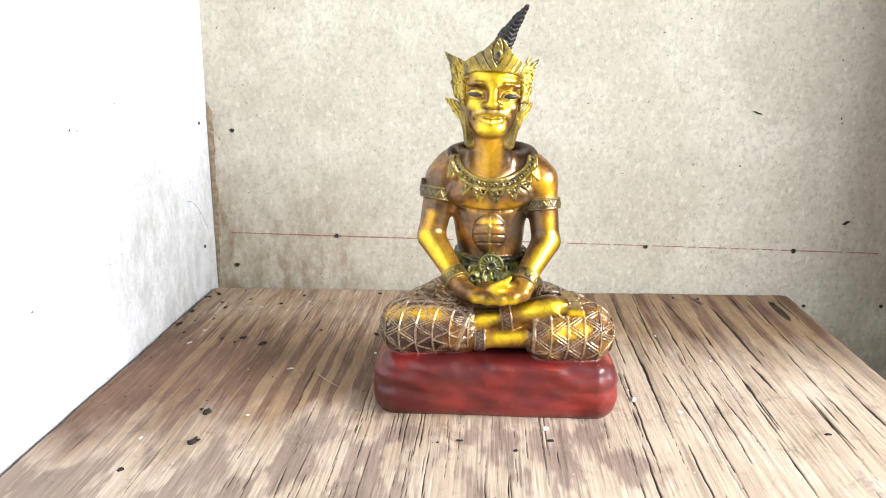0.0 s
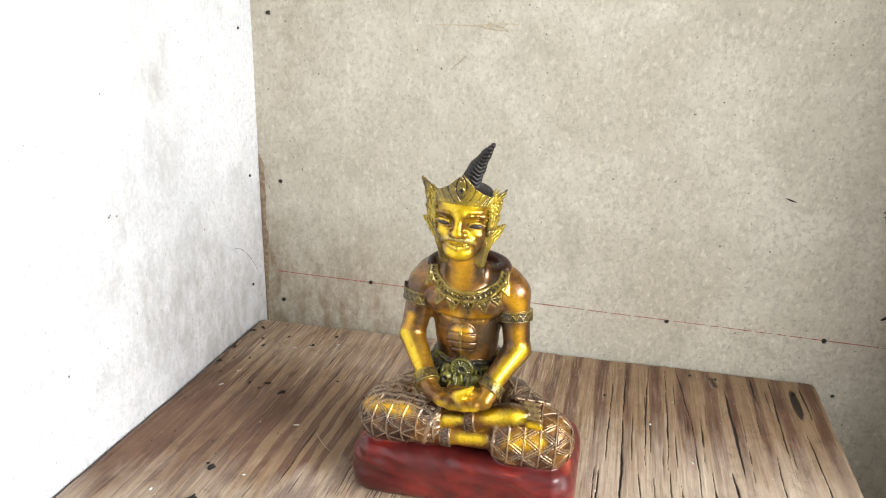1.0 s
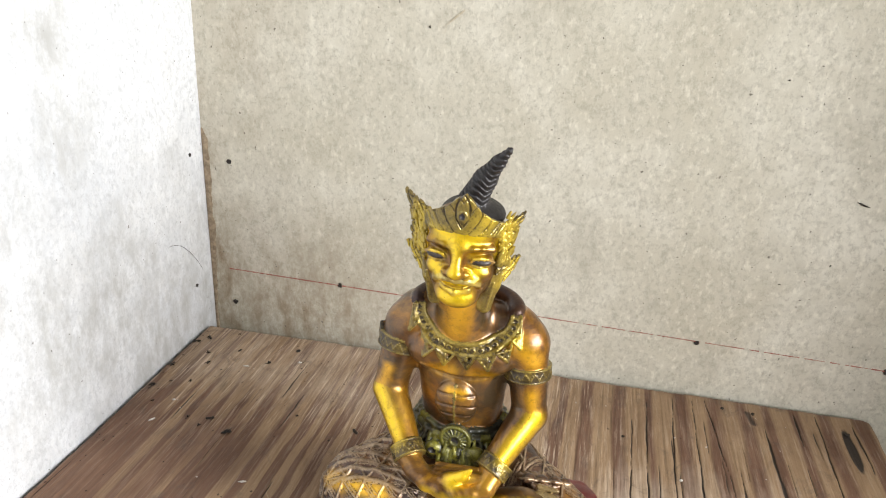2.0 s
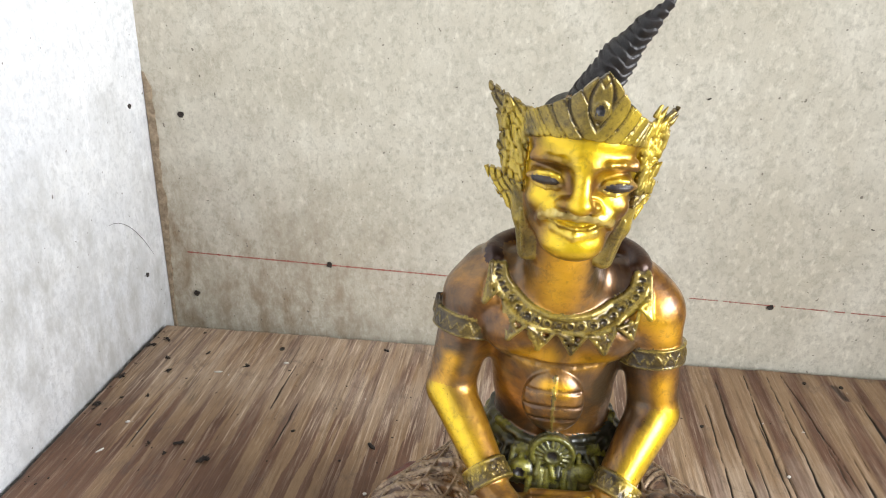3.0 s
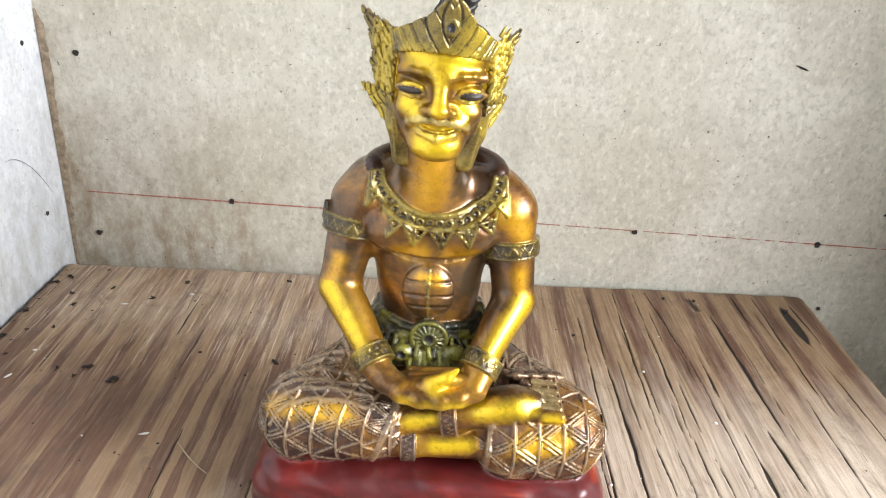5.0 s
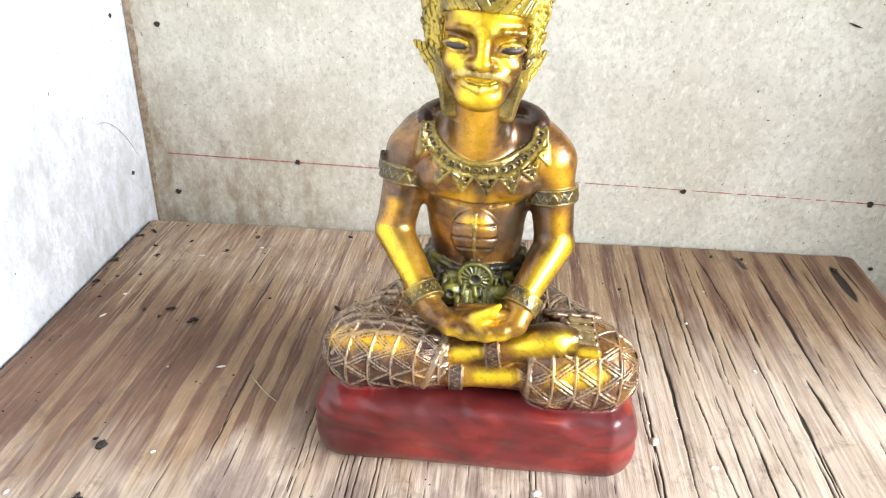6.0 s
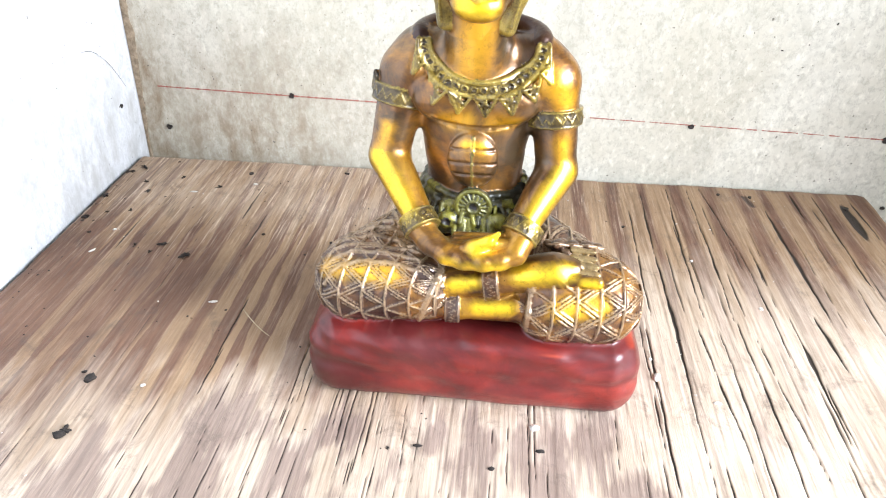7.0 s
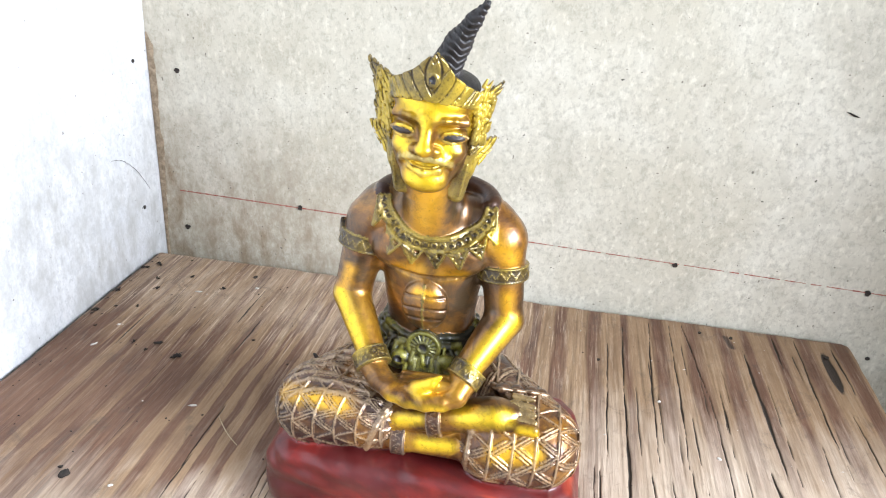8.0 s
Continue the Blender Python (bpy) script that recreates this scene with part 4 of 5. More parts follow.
    for s, z in ((-1, 141), (1, 142)):
        c.add(ball((-3 + s * 19, -20, z), (7.5, 5, 6.5), rotation(0, s * 20, 0)), GREEN, 1.0, None, 0.6)
        if s < 0:
            c.cut(ball((-22, -26, z), (3.0, 4, 2.8)), 0.8, BLACK)
    # hands in the lap, one lying in the other, a thumb raised
    c.add(ball((-3, -43, 133), (34, 12, 6)), GOLD, 4)
    bowl = [(-40, -36, 142, 10.5), (-31, -44, 135.5, 9.5), (-20, -51, 131.5, 8), (-8, -55, 130, 7), (6, -56, 130, 6.8), (18, -54, 131, 7), (28, -48, 134, 8.5), (33, -38, 141, 10)]
    for p, q in zip(bowl, bowl[1:]):
        c.add(rod(p[:3], q[:3], p[3], q[3]), GOLD, 2.5)
    for i in range(4):
        c.add(rod((22, -50 + 4.8 * i, 136 + 0.8 * i), (-14, -51 + 4.8 * i, 136.5 + 0.6 * i), 3.4, 2.8), GOLD, 1.4)
    c.add(ball((0, -51, 138), (8.5, 6.5, 6)), GOLD, 3)
    c.add(rod((2, -51.5, 140), (10, -51.5, 144.5), 5.2, 4.2), GOLD, 2)
    c.add(rod((10, -51.5, 144.5), (16.5, -50.5, 150.5), 4.0, 1.8), GOLD, 2)
    c.add(rod((20, -46, 139), (10, -48, 141), 4.5, 3.8), GOLD, 2)
    ring_band(c, (-40.5, -33, 144.5), (0.50, -0.66, -0.56), 11.4, 5.8, ORNAMENT, 2.4, 5)
    ring_band(c, (33, -33, 144), (-0.46, -0.66, -0.58), 11.4, 5.8, ORNAMENT, 2.4, 5)
    # collar of cloth and necklace
    pts = []
    for i in range(25):
        a = math.pi * (0.46 + 1.08 * i / 24)
        pts.append((-3 + 41 * math.sin(a), 12 - 24 * math.cos(a), 266 - 6 * math.cos(a)))
    tube(c, pts, 5.2, TROUSER, 4, -0.8)

    def on_body(x, z):
        y = c.front(x, z)
        while y is None or y > 26:
            z -= 1.0
            y = c.front(x, z)
        return x, y, z

    def chain(a, rx, rz):
        return on_body(-1 + rx * math.sin(radians(a)), 264 - rz * math.cos(radians(a)))

    turns = [-92 + 184 * i / 60 for i in range(61)]
    ropes = [[chain(a, rx, rz) for a in turns] for rx, rz in ((36.5, 21.5), (43.0, 31.5))]
    for p, q in zip(*ropes):
        c.add(rod(p, q, 1.3), ORNAMENT, 0.8, None, 0.1)
    holes = [tuple((u + v) / 2 for u, v in zip(p, q)) for p, q in zip(*ropes)][1::3]
    for x, y, z in holes:
        c.add(ball((x, y - 0.6, z), 2.7), ORNAMENT, 0.8, None, 0.6)
    for x, y, z in holes:
        c.cut(ball((x, y - 3.0, z), 1.5), 0.6, None, 0.65)
    for rope in ropes:
        tube(c, [(x, y - 0.6, z) for x, y, z in rope], 1.7, ORNAMENT, 0.8, 0.75)
    for a in (-79, -42, -18, 5, 28, 52, 77):
        w = 7.6 / (math.hypot(43 * math.cos(radians(a)), 30.5 * math.sin(radians(a))) * radians(1))
        xm, _, zm = chain(a, 43, 30.5)
        fr = [chain(a - w, 44, 31.5), on_body(xm + 4.0 * math.sin(radians(a)), zm - 14.0), chain(a + w, 44, 31.5)]
        fr = [(x, y - 0.6, z) for x, y, z in fr]
        mid = tuple(sum(v) / 3 for v in zip(*fr))
        for p, q in zip(fr, fr[1:]):
            c.add(rod(mid, p, 1.2), ORNAMENT, 1.0, None, 0.1)
            c.add(rod(mid, tuple((u + v) / 2 for u, v in zip(p, q)), 1.2), ORNAMENT, 1.0, None, 0.1)
        tube(c, fr, 1.15, ORNAMENT, 0.6, 0.6)
        c.add(ball((mid[0], mid[1] - 0.6, mid[2] + 1.5), 1.5), ORNAMENT, 0.6, None, 0.5)
    # flat underside
    c.field[:, :, :2] = np.maximum(c.field[:, :, :2], 0.5)
    return c.skin()


def model_head():
    c = Clay((-62, -68, 272), (56, 36, 420), 0.55, 3.2, (-4, 320))
    c.add(rod((-4, 6, 262), (-4, -3, 300), 21, 20), SKIN, 4)
    c.add(ball((-4, -10, 331), (29.5, 32, 34)), GOLD, 4)
    c.add(ball((-4, -24, 348), (27, 18.5, 12)), GOLD, 6)
    c.add(ball((-4, -19, 309), (23, 22, 20)), GOLD, 8)
    c.add(ball((-3, -32, 296.5), (15.5, 11.5, 9.5)), GOLD, 7)
    for s in (-1, 1):
        def at(d, y, z):
            return (-3.2 + s * d, y, z)
        c.add(ball(at(15, -30.5, 317.5), (9.5, 8, 8)), GOLD, 5)
        c.add(rod(at(4, -41.2, 340), at(23, -34, 339.5), 3.2, 2.2), GOLD, 5)
        c.cut(ball(at(15.5, -46.8, 331.8), (9.5, 8, 4.6), rotation(0, 0, s * 14)), 4.5)
        c.add(ball(at(16.3, -34.0, 329.8), (8.6, 6.2, 5.0), rotation(0, 0, s * 14)), GOLD, 1.5)
        c.add(ball(at(16.3, -35.9, 329.3), (7.8, 5.9, 3.0), rotation(0, 0, s * 14)), EYE_PAINT, 0.3, None, 0.0)
        tube(c, [at(8.2, -39.4, 327.6), at(11.5, -40.6, 331.6), at(16, -40.8, 333.0), at(20.5, -38.4, 332.2), at(25, -34.5, 329.4)], 1.15, GOLD, 0.9, 0.25)
        tube(c, [at(8.2, -39.4, 327.5), at(11.5, -39.8, 326.0), at(16, -39.9, 325.4), at(20.5, -37.8, 326.2), at(25, -34.5, 329.2)], 1.0, GOLD, 1.0, 0.2)
        # brow line, tinted dark for the shade under the ridge
        tube(c, [at(3.5, -43.6, 338.0), at(11, -42.6, 340.2), at(17, -39.6, 340.2), at(24, -34.4, 337.8)], 1.3, GOLD, 2.2, -0.3)
        c.add(ball(at(6.4, -42.8, 319.6), (4.4, 4.6, 3.5)), GOLD, 2)
        c.cut(rod(at(11.2, -41.6, 322.5), at(11.6, -40.6, 317.2), 0.8), 1.6, None, 0.35)
        c.cut(ball(at(4.2, -46.2, 316.4), (2.0, 2.2, 1.2)), 0.8, None, 0.8)
        tube(c, [at(0.8, -43.4, 314.0), at(6.5, -42.4, 314.2), at(12, -39.4, 312.6), at(15.5, -36.4, 311.2)], 2.4, GOLD, 1.8, 0.8)
        tube(c, [at(9, -41.5, 319), at(14.5, -37.8, 314.5), at(17.5, -34.5, 307)], 1.3, GOLD, 3)
    c.add(rod((-3.2, -40.8, 339), (-3.1, -47.6, 322.5), 3.5, 4.6), GOLD, 5)
    c.add(ball((-3, -48.6, 321.0), (5.3, 4.6, 3.9)), GOLD, 3)
    tube(c, [(-17.5, -36.5, 310.4), (-10, -42.2, 308.2), (-3.6, -43.2, 307.4), (3, -42.2, 308.0), (10, -36.7, 309.6)], 1.1, GOLD, 1.2, 0.1)
    tube(c, [(-13, -38.6, 306.0), (-3.6, -42.4, 303.4), (6, -38.6, 305.4)], 2.2, GOLD, 1.6, 0.35)
    smile = [(-18.5, -37.4, 311.2), (-11, -43.6, 307.4), (-3.6, -44.8, 306.2), (4, -43.6, 307.0), (11, -37.4, 310.2)]
    for p, q in zip(smile, smile[1:]):
        c.cut(rod(p, q, 0.7), 0.8, GOLD, 0.55)
    # hair: cap and the twisted, ridged topknot
    c.add(ball((-1, -6, 354), (24, 26, 11)), BLACK, 2)
    def twist(x, y, z):
        p = (z + 0.45 * x - 0.35 * y + 1.2 * np.sin(0.5 * x + 0.4 * y)) / 5.2
        v = p - np.floor(p)
        return 1.1 * v - 0.6, np.clip(2 * v - 1, 0, 1) * 0.8
    c.add(rod((-2, -11, 364), (6, -16, 384), 11.0, 8.2), BLACK, 4, twist)
    c.add(rod((6, -16, 384), (15, -23, 400), 8.2, 4.8), BLACK, 3, twist)
    c.add(rod((15, -23, 400), (22.5, -29, 411.5), 4.8, 2.2), BLACK, 3, twist)
    # crown band and front plate
    def leaf_relief(x, y, z):
        u = np.arctan2((x + 4) / 29.0, -(y + 11) / 34.0) * 29.0
        w = np.abs(u - 2) + 0.025 * (z - 352) ** 2 - 0.9 * (z - 352)
        g = ridge(((w / 7.6) % 1.0 - 0.5) * 7.6, 0.85)
        h = np.abs(u - 2) - 0.55 * (z - 352)
        g = np.maximum(g, 0.7 * ridge(((h / 9.0) % 1.0 - 0.5) * 9.0, 0.7))
        return -0.95 * g, 0.5 - 1.25 * g
    crown = [(0, 353), (-18, 351), (-36, 345.5), (-37, 356), (-28, 360), (-18, 365), (-8, 371.5), (-2, 378.5), (2.5, 383), (6.5, 379), (14, 369), (23, 362.5), (34, 357), (37, 346), (18, 351)]
    c.add(bent_plate(crown, (-4, -11), 30.0, 35.0, 1.9, 0.14), ORNAMENT, 0.8, leaf_relief)
    tube(c, [(-4 + 30.6 * math.sin(a), -11 - 35.8 * math.cos(a), 355 - 13 * (1 - math.cos(a))) for a in np.linspace(-1.35, 1.35, 33)], 1.5, ORNAMENT, 0.8, 0.4)
    for a in np.linspace(-1.3, 1.3, 27):
        c.add(ball((-4 + 31.4 * math.sin(a), -11 - 36.8 * math.cos(a), 357.4 - 13 * (1 - math.cos(a))), 1.25), ORNAMENT, 0.5, None, 0.5)
    c.add(ball((-1.5, -49.4, 367), (4.4, 2.2, 5.6), rotation(-14, 0, 0)), ORNAMENT, 1.2, None, 0.35)
    tube(c, [(-1.5 + 3.0 * math.sin(a), -51.0 - 0.7 * math.cos(a), 366.5 + 3.6 * math.cos(a)) for a in np.linspace(0, 2 * math.pi, 17)], 0.7, ORNAMENT, 0.5, 0.6)
    c.cut(ball((-1.5, -52.2, 366.5), 1.7), 0.5, BLACK)
    # side wings of the crown, the ear leaves, and the locks below
    def scales(x, y, z):
        u = np.abs(x + 3.5)
        p = (0.62 * z - 1.15 * u + 1.6 * np.sin(z * 0.27 + 0.1 * u)) / 4.4
        v = ridge((p - np.floor(p) - 0.5) * 4.4, 0.75)
        q = (z + 0.5 * u + 1.5 * np.sin(u * 0.5)) / 9.5
        v = np.maximum(v, 0.8 * ridge((q - np.floor(q) - 0.5) * 9.5, 0.8))
        return -1.0 * v, 0.3 - 1.1 * v
    wing = [(0, 318), (8, 322), (13, 326), (13.5, 331), (17, 336), (16, 344), (18.5, 350), (20, 357), (26.5, 366.5), (13, 361.5), (3, 359), (-4, 357), (0, 340)]
    leaf = [(0, 300), (6, 303), (13, 309), (19, 315), (23.5, 321.5), (15, 321), (8, 319), (0, 316)]
    for s in (-1, 1):
        turn = 36 if s > 0 else 180 - 30
        shape = [(u * (0.71 if s > 0 else 1.0), z - (2.5 if s > 0 else 0)) for u, z in wing]
        c.add(plate(shape, (-3.5 + s * 26.5, -25, 0), turn, 1.5), ORNAMENT, 1.0, scales)
        c.add(plate(leaf, (-3.5 + s * 26, -15, 0), 52 if s > 0 else turn, 2.0), ORNAMENT, 1.2, scales)
        lr = random.Random(31 + s)
        cu, su = math.cos(radians(turn)), math.sin(radians(turn))
        for j in range(34):
            z = lr.uniform(322, 362)
            u = lr.uniform(1, 12 + (z - 322) * 0.13) * (0.84 if s > 0 else 1.0)
            o = (-3.5 + s * 26.5 + u * cu, -25 + u * su - 1.9, z)
            q = (o[0] + s * lr.uniform(0.8, 2.6), o[1] + lr.uniform(-0.6, 0.6), z + lr.uniform(3.0, 6.5))
            c.add(rod(o, q, lr.uniform(1.2, 1.9), 0.5), ORNAMENT, 0.5, None, lr.uniform(0.3, 1.0))
        tube(c, [(-3.5 + s * 25.5, -18, 318), (-3.5 + s * 23.5, -14, 300), (-3.5 + s * 20, -11, 280)], 5.5, ORNAMENT, 4, 0.5)
        for j in range(3):
            tube(c, [(-3.5 + s * (26 + 0.8 * j), -21 + 3 * j, 306), (-3.5 + s * (22.5 + j), -17 + 3 * j, 282)], 1.0, ORNAMENT, 0.6, 0.8)
    return c.skin()


# forearms, upper arms, shoulders and hands
ARM_RUBS = [
    ((-74, -9, 182), (-52, -38, 156), 8), ((63, -10, 180), (42, -38, 156), 8), ((-66, -8, 204), (-72, -11, 188), 6), ((58, -9, 200), (62, -12, 184), 6),
    ((-20, -58, 129), (20, -61, 128), 4), ((2, -55, 140), (15, -53, 150), 6),
]
# neck and breast, shins and foot, knees, the base's worn upper rim; right shoulder and base end are painted
# highlights
BODY_RUBS_LIT = [
    ((-10, -20, 258), (-4, -22, 278), 13), ((-24, -14, 213), (-10, -16, 215), 7), ((10, -16, 214), (22, -13, 213), 7),
    ((-14, -50, 104), (0, -50, 107), 5), ((34, -50, 116), (66, -48, 121), 7), ((78, -52, 114), (88, -51, 113), 4), ((4, -53, 87), (26, -54, 89), 5),
    ((-108, -42, 105), (-60, -54, 112), 7.5), ((62, -62, 97), (90, -60, 101), 8), ((-9, -18, 200), (2, -19, 198), 4), ((40, -5, 248), (56, -4, 232), 7),
    ((-20, -65.5, 59.5), (30, -66, 59), 1.5), ((40, -66, 59), (72, -66, 58.5), 1.2), ((118, -44, 56), (122, -20, 58), 5),
]
FACE_RUBS = [
    ((-19, -40, 350), (-8, -44, 347), 7), ((0, -44, 348), (13, -41, 350), 8), ((-5, -46, 340), (-5, -53, 323), 5), ((-22, -36, 323), (-16, -40, 318), 6), ((12, -37, 323), (8, -40, 318), 6),
    ((-15, -40, 312), (9, -40, 312), 5), ((-11, -43, 299), (1, -43, 299), 8), ((-12, -43, 305), (3, -43, 305), 4), ((-22, -40, 333), (-14, -42, 332.5), 3), ((8, -42, 332.5), (16, -40, 333), 3),
    ((-30, -30, 366), (22, -44, 362), 8), ((-36, -22, 352), (-34, -24, 330), 8), ((28, -24, 352), (28, -22, 330), 8), ((-46, -6, 320), (-34, -12, 306), 9), ((40, -6, 320), (28, -12, 306), 9),
]


def rubbed_lit(co):
    """How far gold and painted highlights cover the brown wash, from the middle of each place outwards."""
    out = np.zeros(len(co))
    for a, b, r in ARM_RUBS + BODY_RUBS_LIT + FACE_RUBS:
        fn = rod(a, b, 0.0)[0]
        d = fn(co[:, 0], co[:, 1], co[:, 2])
        out = np.maximum(out, 0.95 * np.clip(1 - d / (1.9 * r), 0, 1) ** 1.6)
    return out


def build_statue():
    co1, q1, z1, r1 = model_body()
    co2, q2, z2, r2 = model_head()
    co, quads = np.vstack([co1, co2]), np.vstack([q1, q2 + len(co1)])
    zone, rel = np.concatenate([z1, z2]), np.concatenate([r1, r2])
    worn = rubbed_lit(co)
    # the upper body leans a little to its right
    co[:, 0] -= 3.2 * np.clip((co[:, 2] - 115) / 70, 0, 1)
    me = raw_mesh("seated_statue", co * 0.001, quads)
    for m in STATUE_MATERIALS:
        me.materials.append(m)
    me.polygons.foreach_set("material_index", zone[quads[:, 0]].astype(np.int32))
    put_attribute(me, "relief", np.clip(rel, 0, 1))
    put_attribute(me, "rub_lit", worn)
    put_attribute(me, "groove", np.clip(-rel, 0, 1))
    ob = new("seated_statue", me)
    ob.location = STATUE_AT
    return tagged(ob, "gold brown seated statue, crown and black topknot, on red base", "statue")


build_statue()

# ---- screws and small marks in the walls ----
def screw_mesh(seed, r=0.0034):
    g = random.Random(seed)
    bm = bmesh.new()
    ring0, ring1, ring2 = [], [], []
    for i in range(12):
        a = math.tau * i / 12
        w = r * g.uniform(0.72, 1.2)
        ring0.append(bm.verts.new((w * math.cos(a), w * math.sin(a), -0.003)))
        ring1.append(bm.verts.new((w * math.cos(a), w * math.sin(a), 0.0006)))
        ring2.append(bm.verts.new((0.55 * w * math.cos(a), 0.55 * w * math.sin(a), 0.0002)))
    for i in range(12):
        j = (i + 1) % 12
        bm.faces.new((ring0[i], ring0[j], ring1[j], ring1[i]))
        bm.faces.new((ring1[i], ring1[j], ring2[j], ring2[i]))
    bm.faces.new(ring2)
    bm.faces.new(ring0[::-1])
    return bm


BACK_SCREWS = [(-0.324, 0.248), (-0.326, 0.517), (-0.333, 0.030), (-0.167, 0.082), (0.320, 0.073), (0.544, 0.070), (0.571, -0.019), (0.688, -0.017), (0.697, 0.218), (0.022, 0.572)]
for i, (x, z) in enumerate(BACK_SCREWS):
    ob = part("screw", screw_mesh(i, 0.0025 if i in (6,) else 0.0034), SCREW_STEEL)
    ob.matrix_world = pose(x, WALL_Y - 0.0012, z, 90, 0, 0)
    tagged(ob, "small dark rusted screw head in the back wall", "screw", "screws in the walls")
for i, (y, z) in enumerate([(1.053, 0.549), (1.104, 0.495), (1.112, 0.262), (1.101, 0.073)]):
    ob = part("screw", screw_mesh(50 + i, 0.0024), SCREW_STEEL)
    ob.matrix_world = pose(-0.3676 + 0.022 * z, y, z, 0, 90, 0)
    tagged(ob, "small dark screw head in the whitish side wall", "screw", "screws in the walls")


def blob(bm, m, rx, ry, h, g, n=9):
    """An irregular flat fleck with a domed middle."""
    ring = []
    for i in range(n):
        a, w = math.tau * i / n, g.uniform(0.6, 1.2)
        ring.append(bm.verts.new(m @ Vector((rx * w * math.cos(a), ry * w * math.sin(a), 0.0004))))
    top = bm.verts.new(m @ Vector((0, 0, 0.0004 + h)))
    for i in range(n):
        bm.faces.new((ring[i], ring[(i + 1) % n], top))


g = random.Random(5)
bm = bmesh.new()
SPECKS = [(-0.046, 0.442), (0.082, 0.534), (0.108, 0.495), (0.354, 0.55), (0.358, 0.411), (0.117, 0.216), (0.219, 0.292), (0.047, 0.245),
          (0.449, 0.201), (0.399, 0.169), (0.575, 0.354), (0.596, 0.398), (0.585, 0.272), (0.587, 0.265), (0.606, 0.496)]
for x, z in SPECKS:
    blob(bm, pose(x, WALL_Y - 0.0008, z, 90, g.uniform(0, 180), 0), g.uniform(0.0010, 0.0019), g.uniform(0.0008, 0.0013), 0.0003, g)
for _ in range(60):
    blob(bm, pose(g.uniform(-0.34, 0.7), WALL_Y - 0.0008, g.uniform(0.02, 0.62), 90, g.uniform(0, 180), 0), g.uniform(0.0004, 0.0012), g.uniform(0.0003, 0.0007), 0.0002, g, 7)
blob(bm, pose(0.466, WALL_Y - 0.0008, 0.279, 90, 16, 0), 0.0085, 0.0013, 0.0003, g)
blob(bm, pose(0.616, WALL_Y - 0.0008, 0.116, 90, -20, 0), 0.0062, 0.0030, 0.0004, g)
for y, z in [(0.787, 0.435), (0.769, 0.55), (0.799, 0.551), (0.778, 0.292), (0.789, 0.288), (0.677, 0.127), (0.775, 0.29), (0.87, 0.31)]:
    blob(bm, pose(-0.367 + 0.022 * z, y, z, 0, 90, g.uniform(0, 90)), g.uniform(0.0012, 0.002), g.uniform(0.001, 0.0016), 0.0003, g)
tagged(part("wall_specks", bm, SPECK_DARK), "tiny dark specks and scuffs on the walls", "specks", kind="stuff")

# red chalk line, scuff and scratches
def stroke(bm, pts, w, g, lift=0.0012):
    rows = []
    for x, z in pts:
        ww = w * g.uniform(0.4, 1.3)
        rows.append((bm.verts.new((x, WALL_Y - lift, z - ww)), bm.verts.new((x, WALL_Y - lift, z + ww))))
    for a, b in zip(rows, rows[1:]):
        bm.faces.new((a[0], b[0], b[1], a[1]))


bm = bmesh.new()
n = 170
for i in range(n - 1):
    if (40 < i < 165) and g.random() < 0.14:
        continue
    xs = [-0.338 + 1.014 * k / n for k in (i, i + 0.5, i + 1)]
    w = 0.0009 if i < 62 or i >= 145 else 0.00065
    stroke(bm, [(x, 0.0848 - 0.0158 * (x + 0.338) + 0.0004 * math.sin(x * 5)) for x in xs], w, g)
tagged(part("chalk_line", bm, CHALK_RED), "thin faded red chalk line on the back wall", "line", kind="structure")

bm = bmesh.new()
stroke(bm, [(-0.055 + 0.0123 * i, 0.504 + 0.0004 * i + 0.001 * math.sin(i)) for i in range(11)], 0.0009, g)
stroke(bm, [(-0.028, 0.436), (-0.026, 0.445), (-0.018, 0.452), (-0.005, 0.463)], 0.0012, g)
for _ in range(14):
    blob(bm, pose(0.035 + g.uniform(-0.015, 0.02), WALL_Y - 0.0008, 0.503 + g.uniform(-0.005, 0.006), 90, g.uniform(-20, 20), 0), g.uniform(0.003, 0.007), g.uniform(0.001, 0.002), 0.0001, g)
tagged(part("wall_scratch", bm, STAIN_TAN), "tan scratch and scuff on the back wall", "scratch", kind="stuff")

# ---- nails and litter on the shelf ----
def lump(seed, rx, ry, rz):
    gg = random.Random(seed)
    bm = bmesh.new()
    bmesh.ops.create_icosphere(bm, subdivisions=2, radius=1.0)
    for v in bm.verts:
        k = 1 + 0.45 * (noise.noise(v.co * 1.7 + Vector((seed * 3.1, 0, 0))))
        v.co = Vector((v.co.x * rx * k, v.co.y * ry * k, max(v.co.z, -0.55) * rz * k + 0.55 * rz))
    return bm


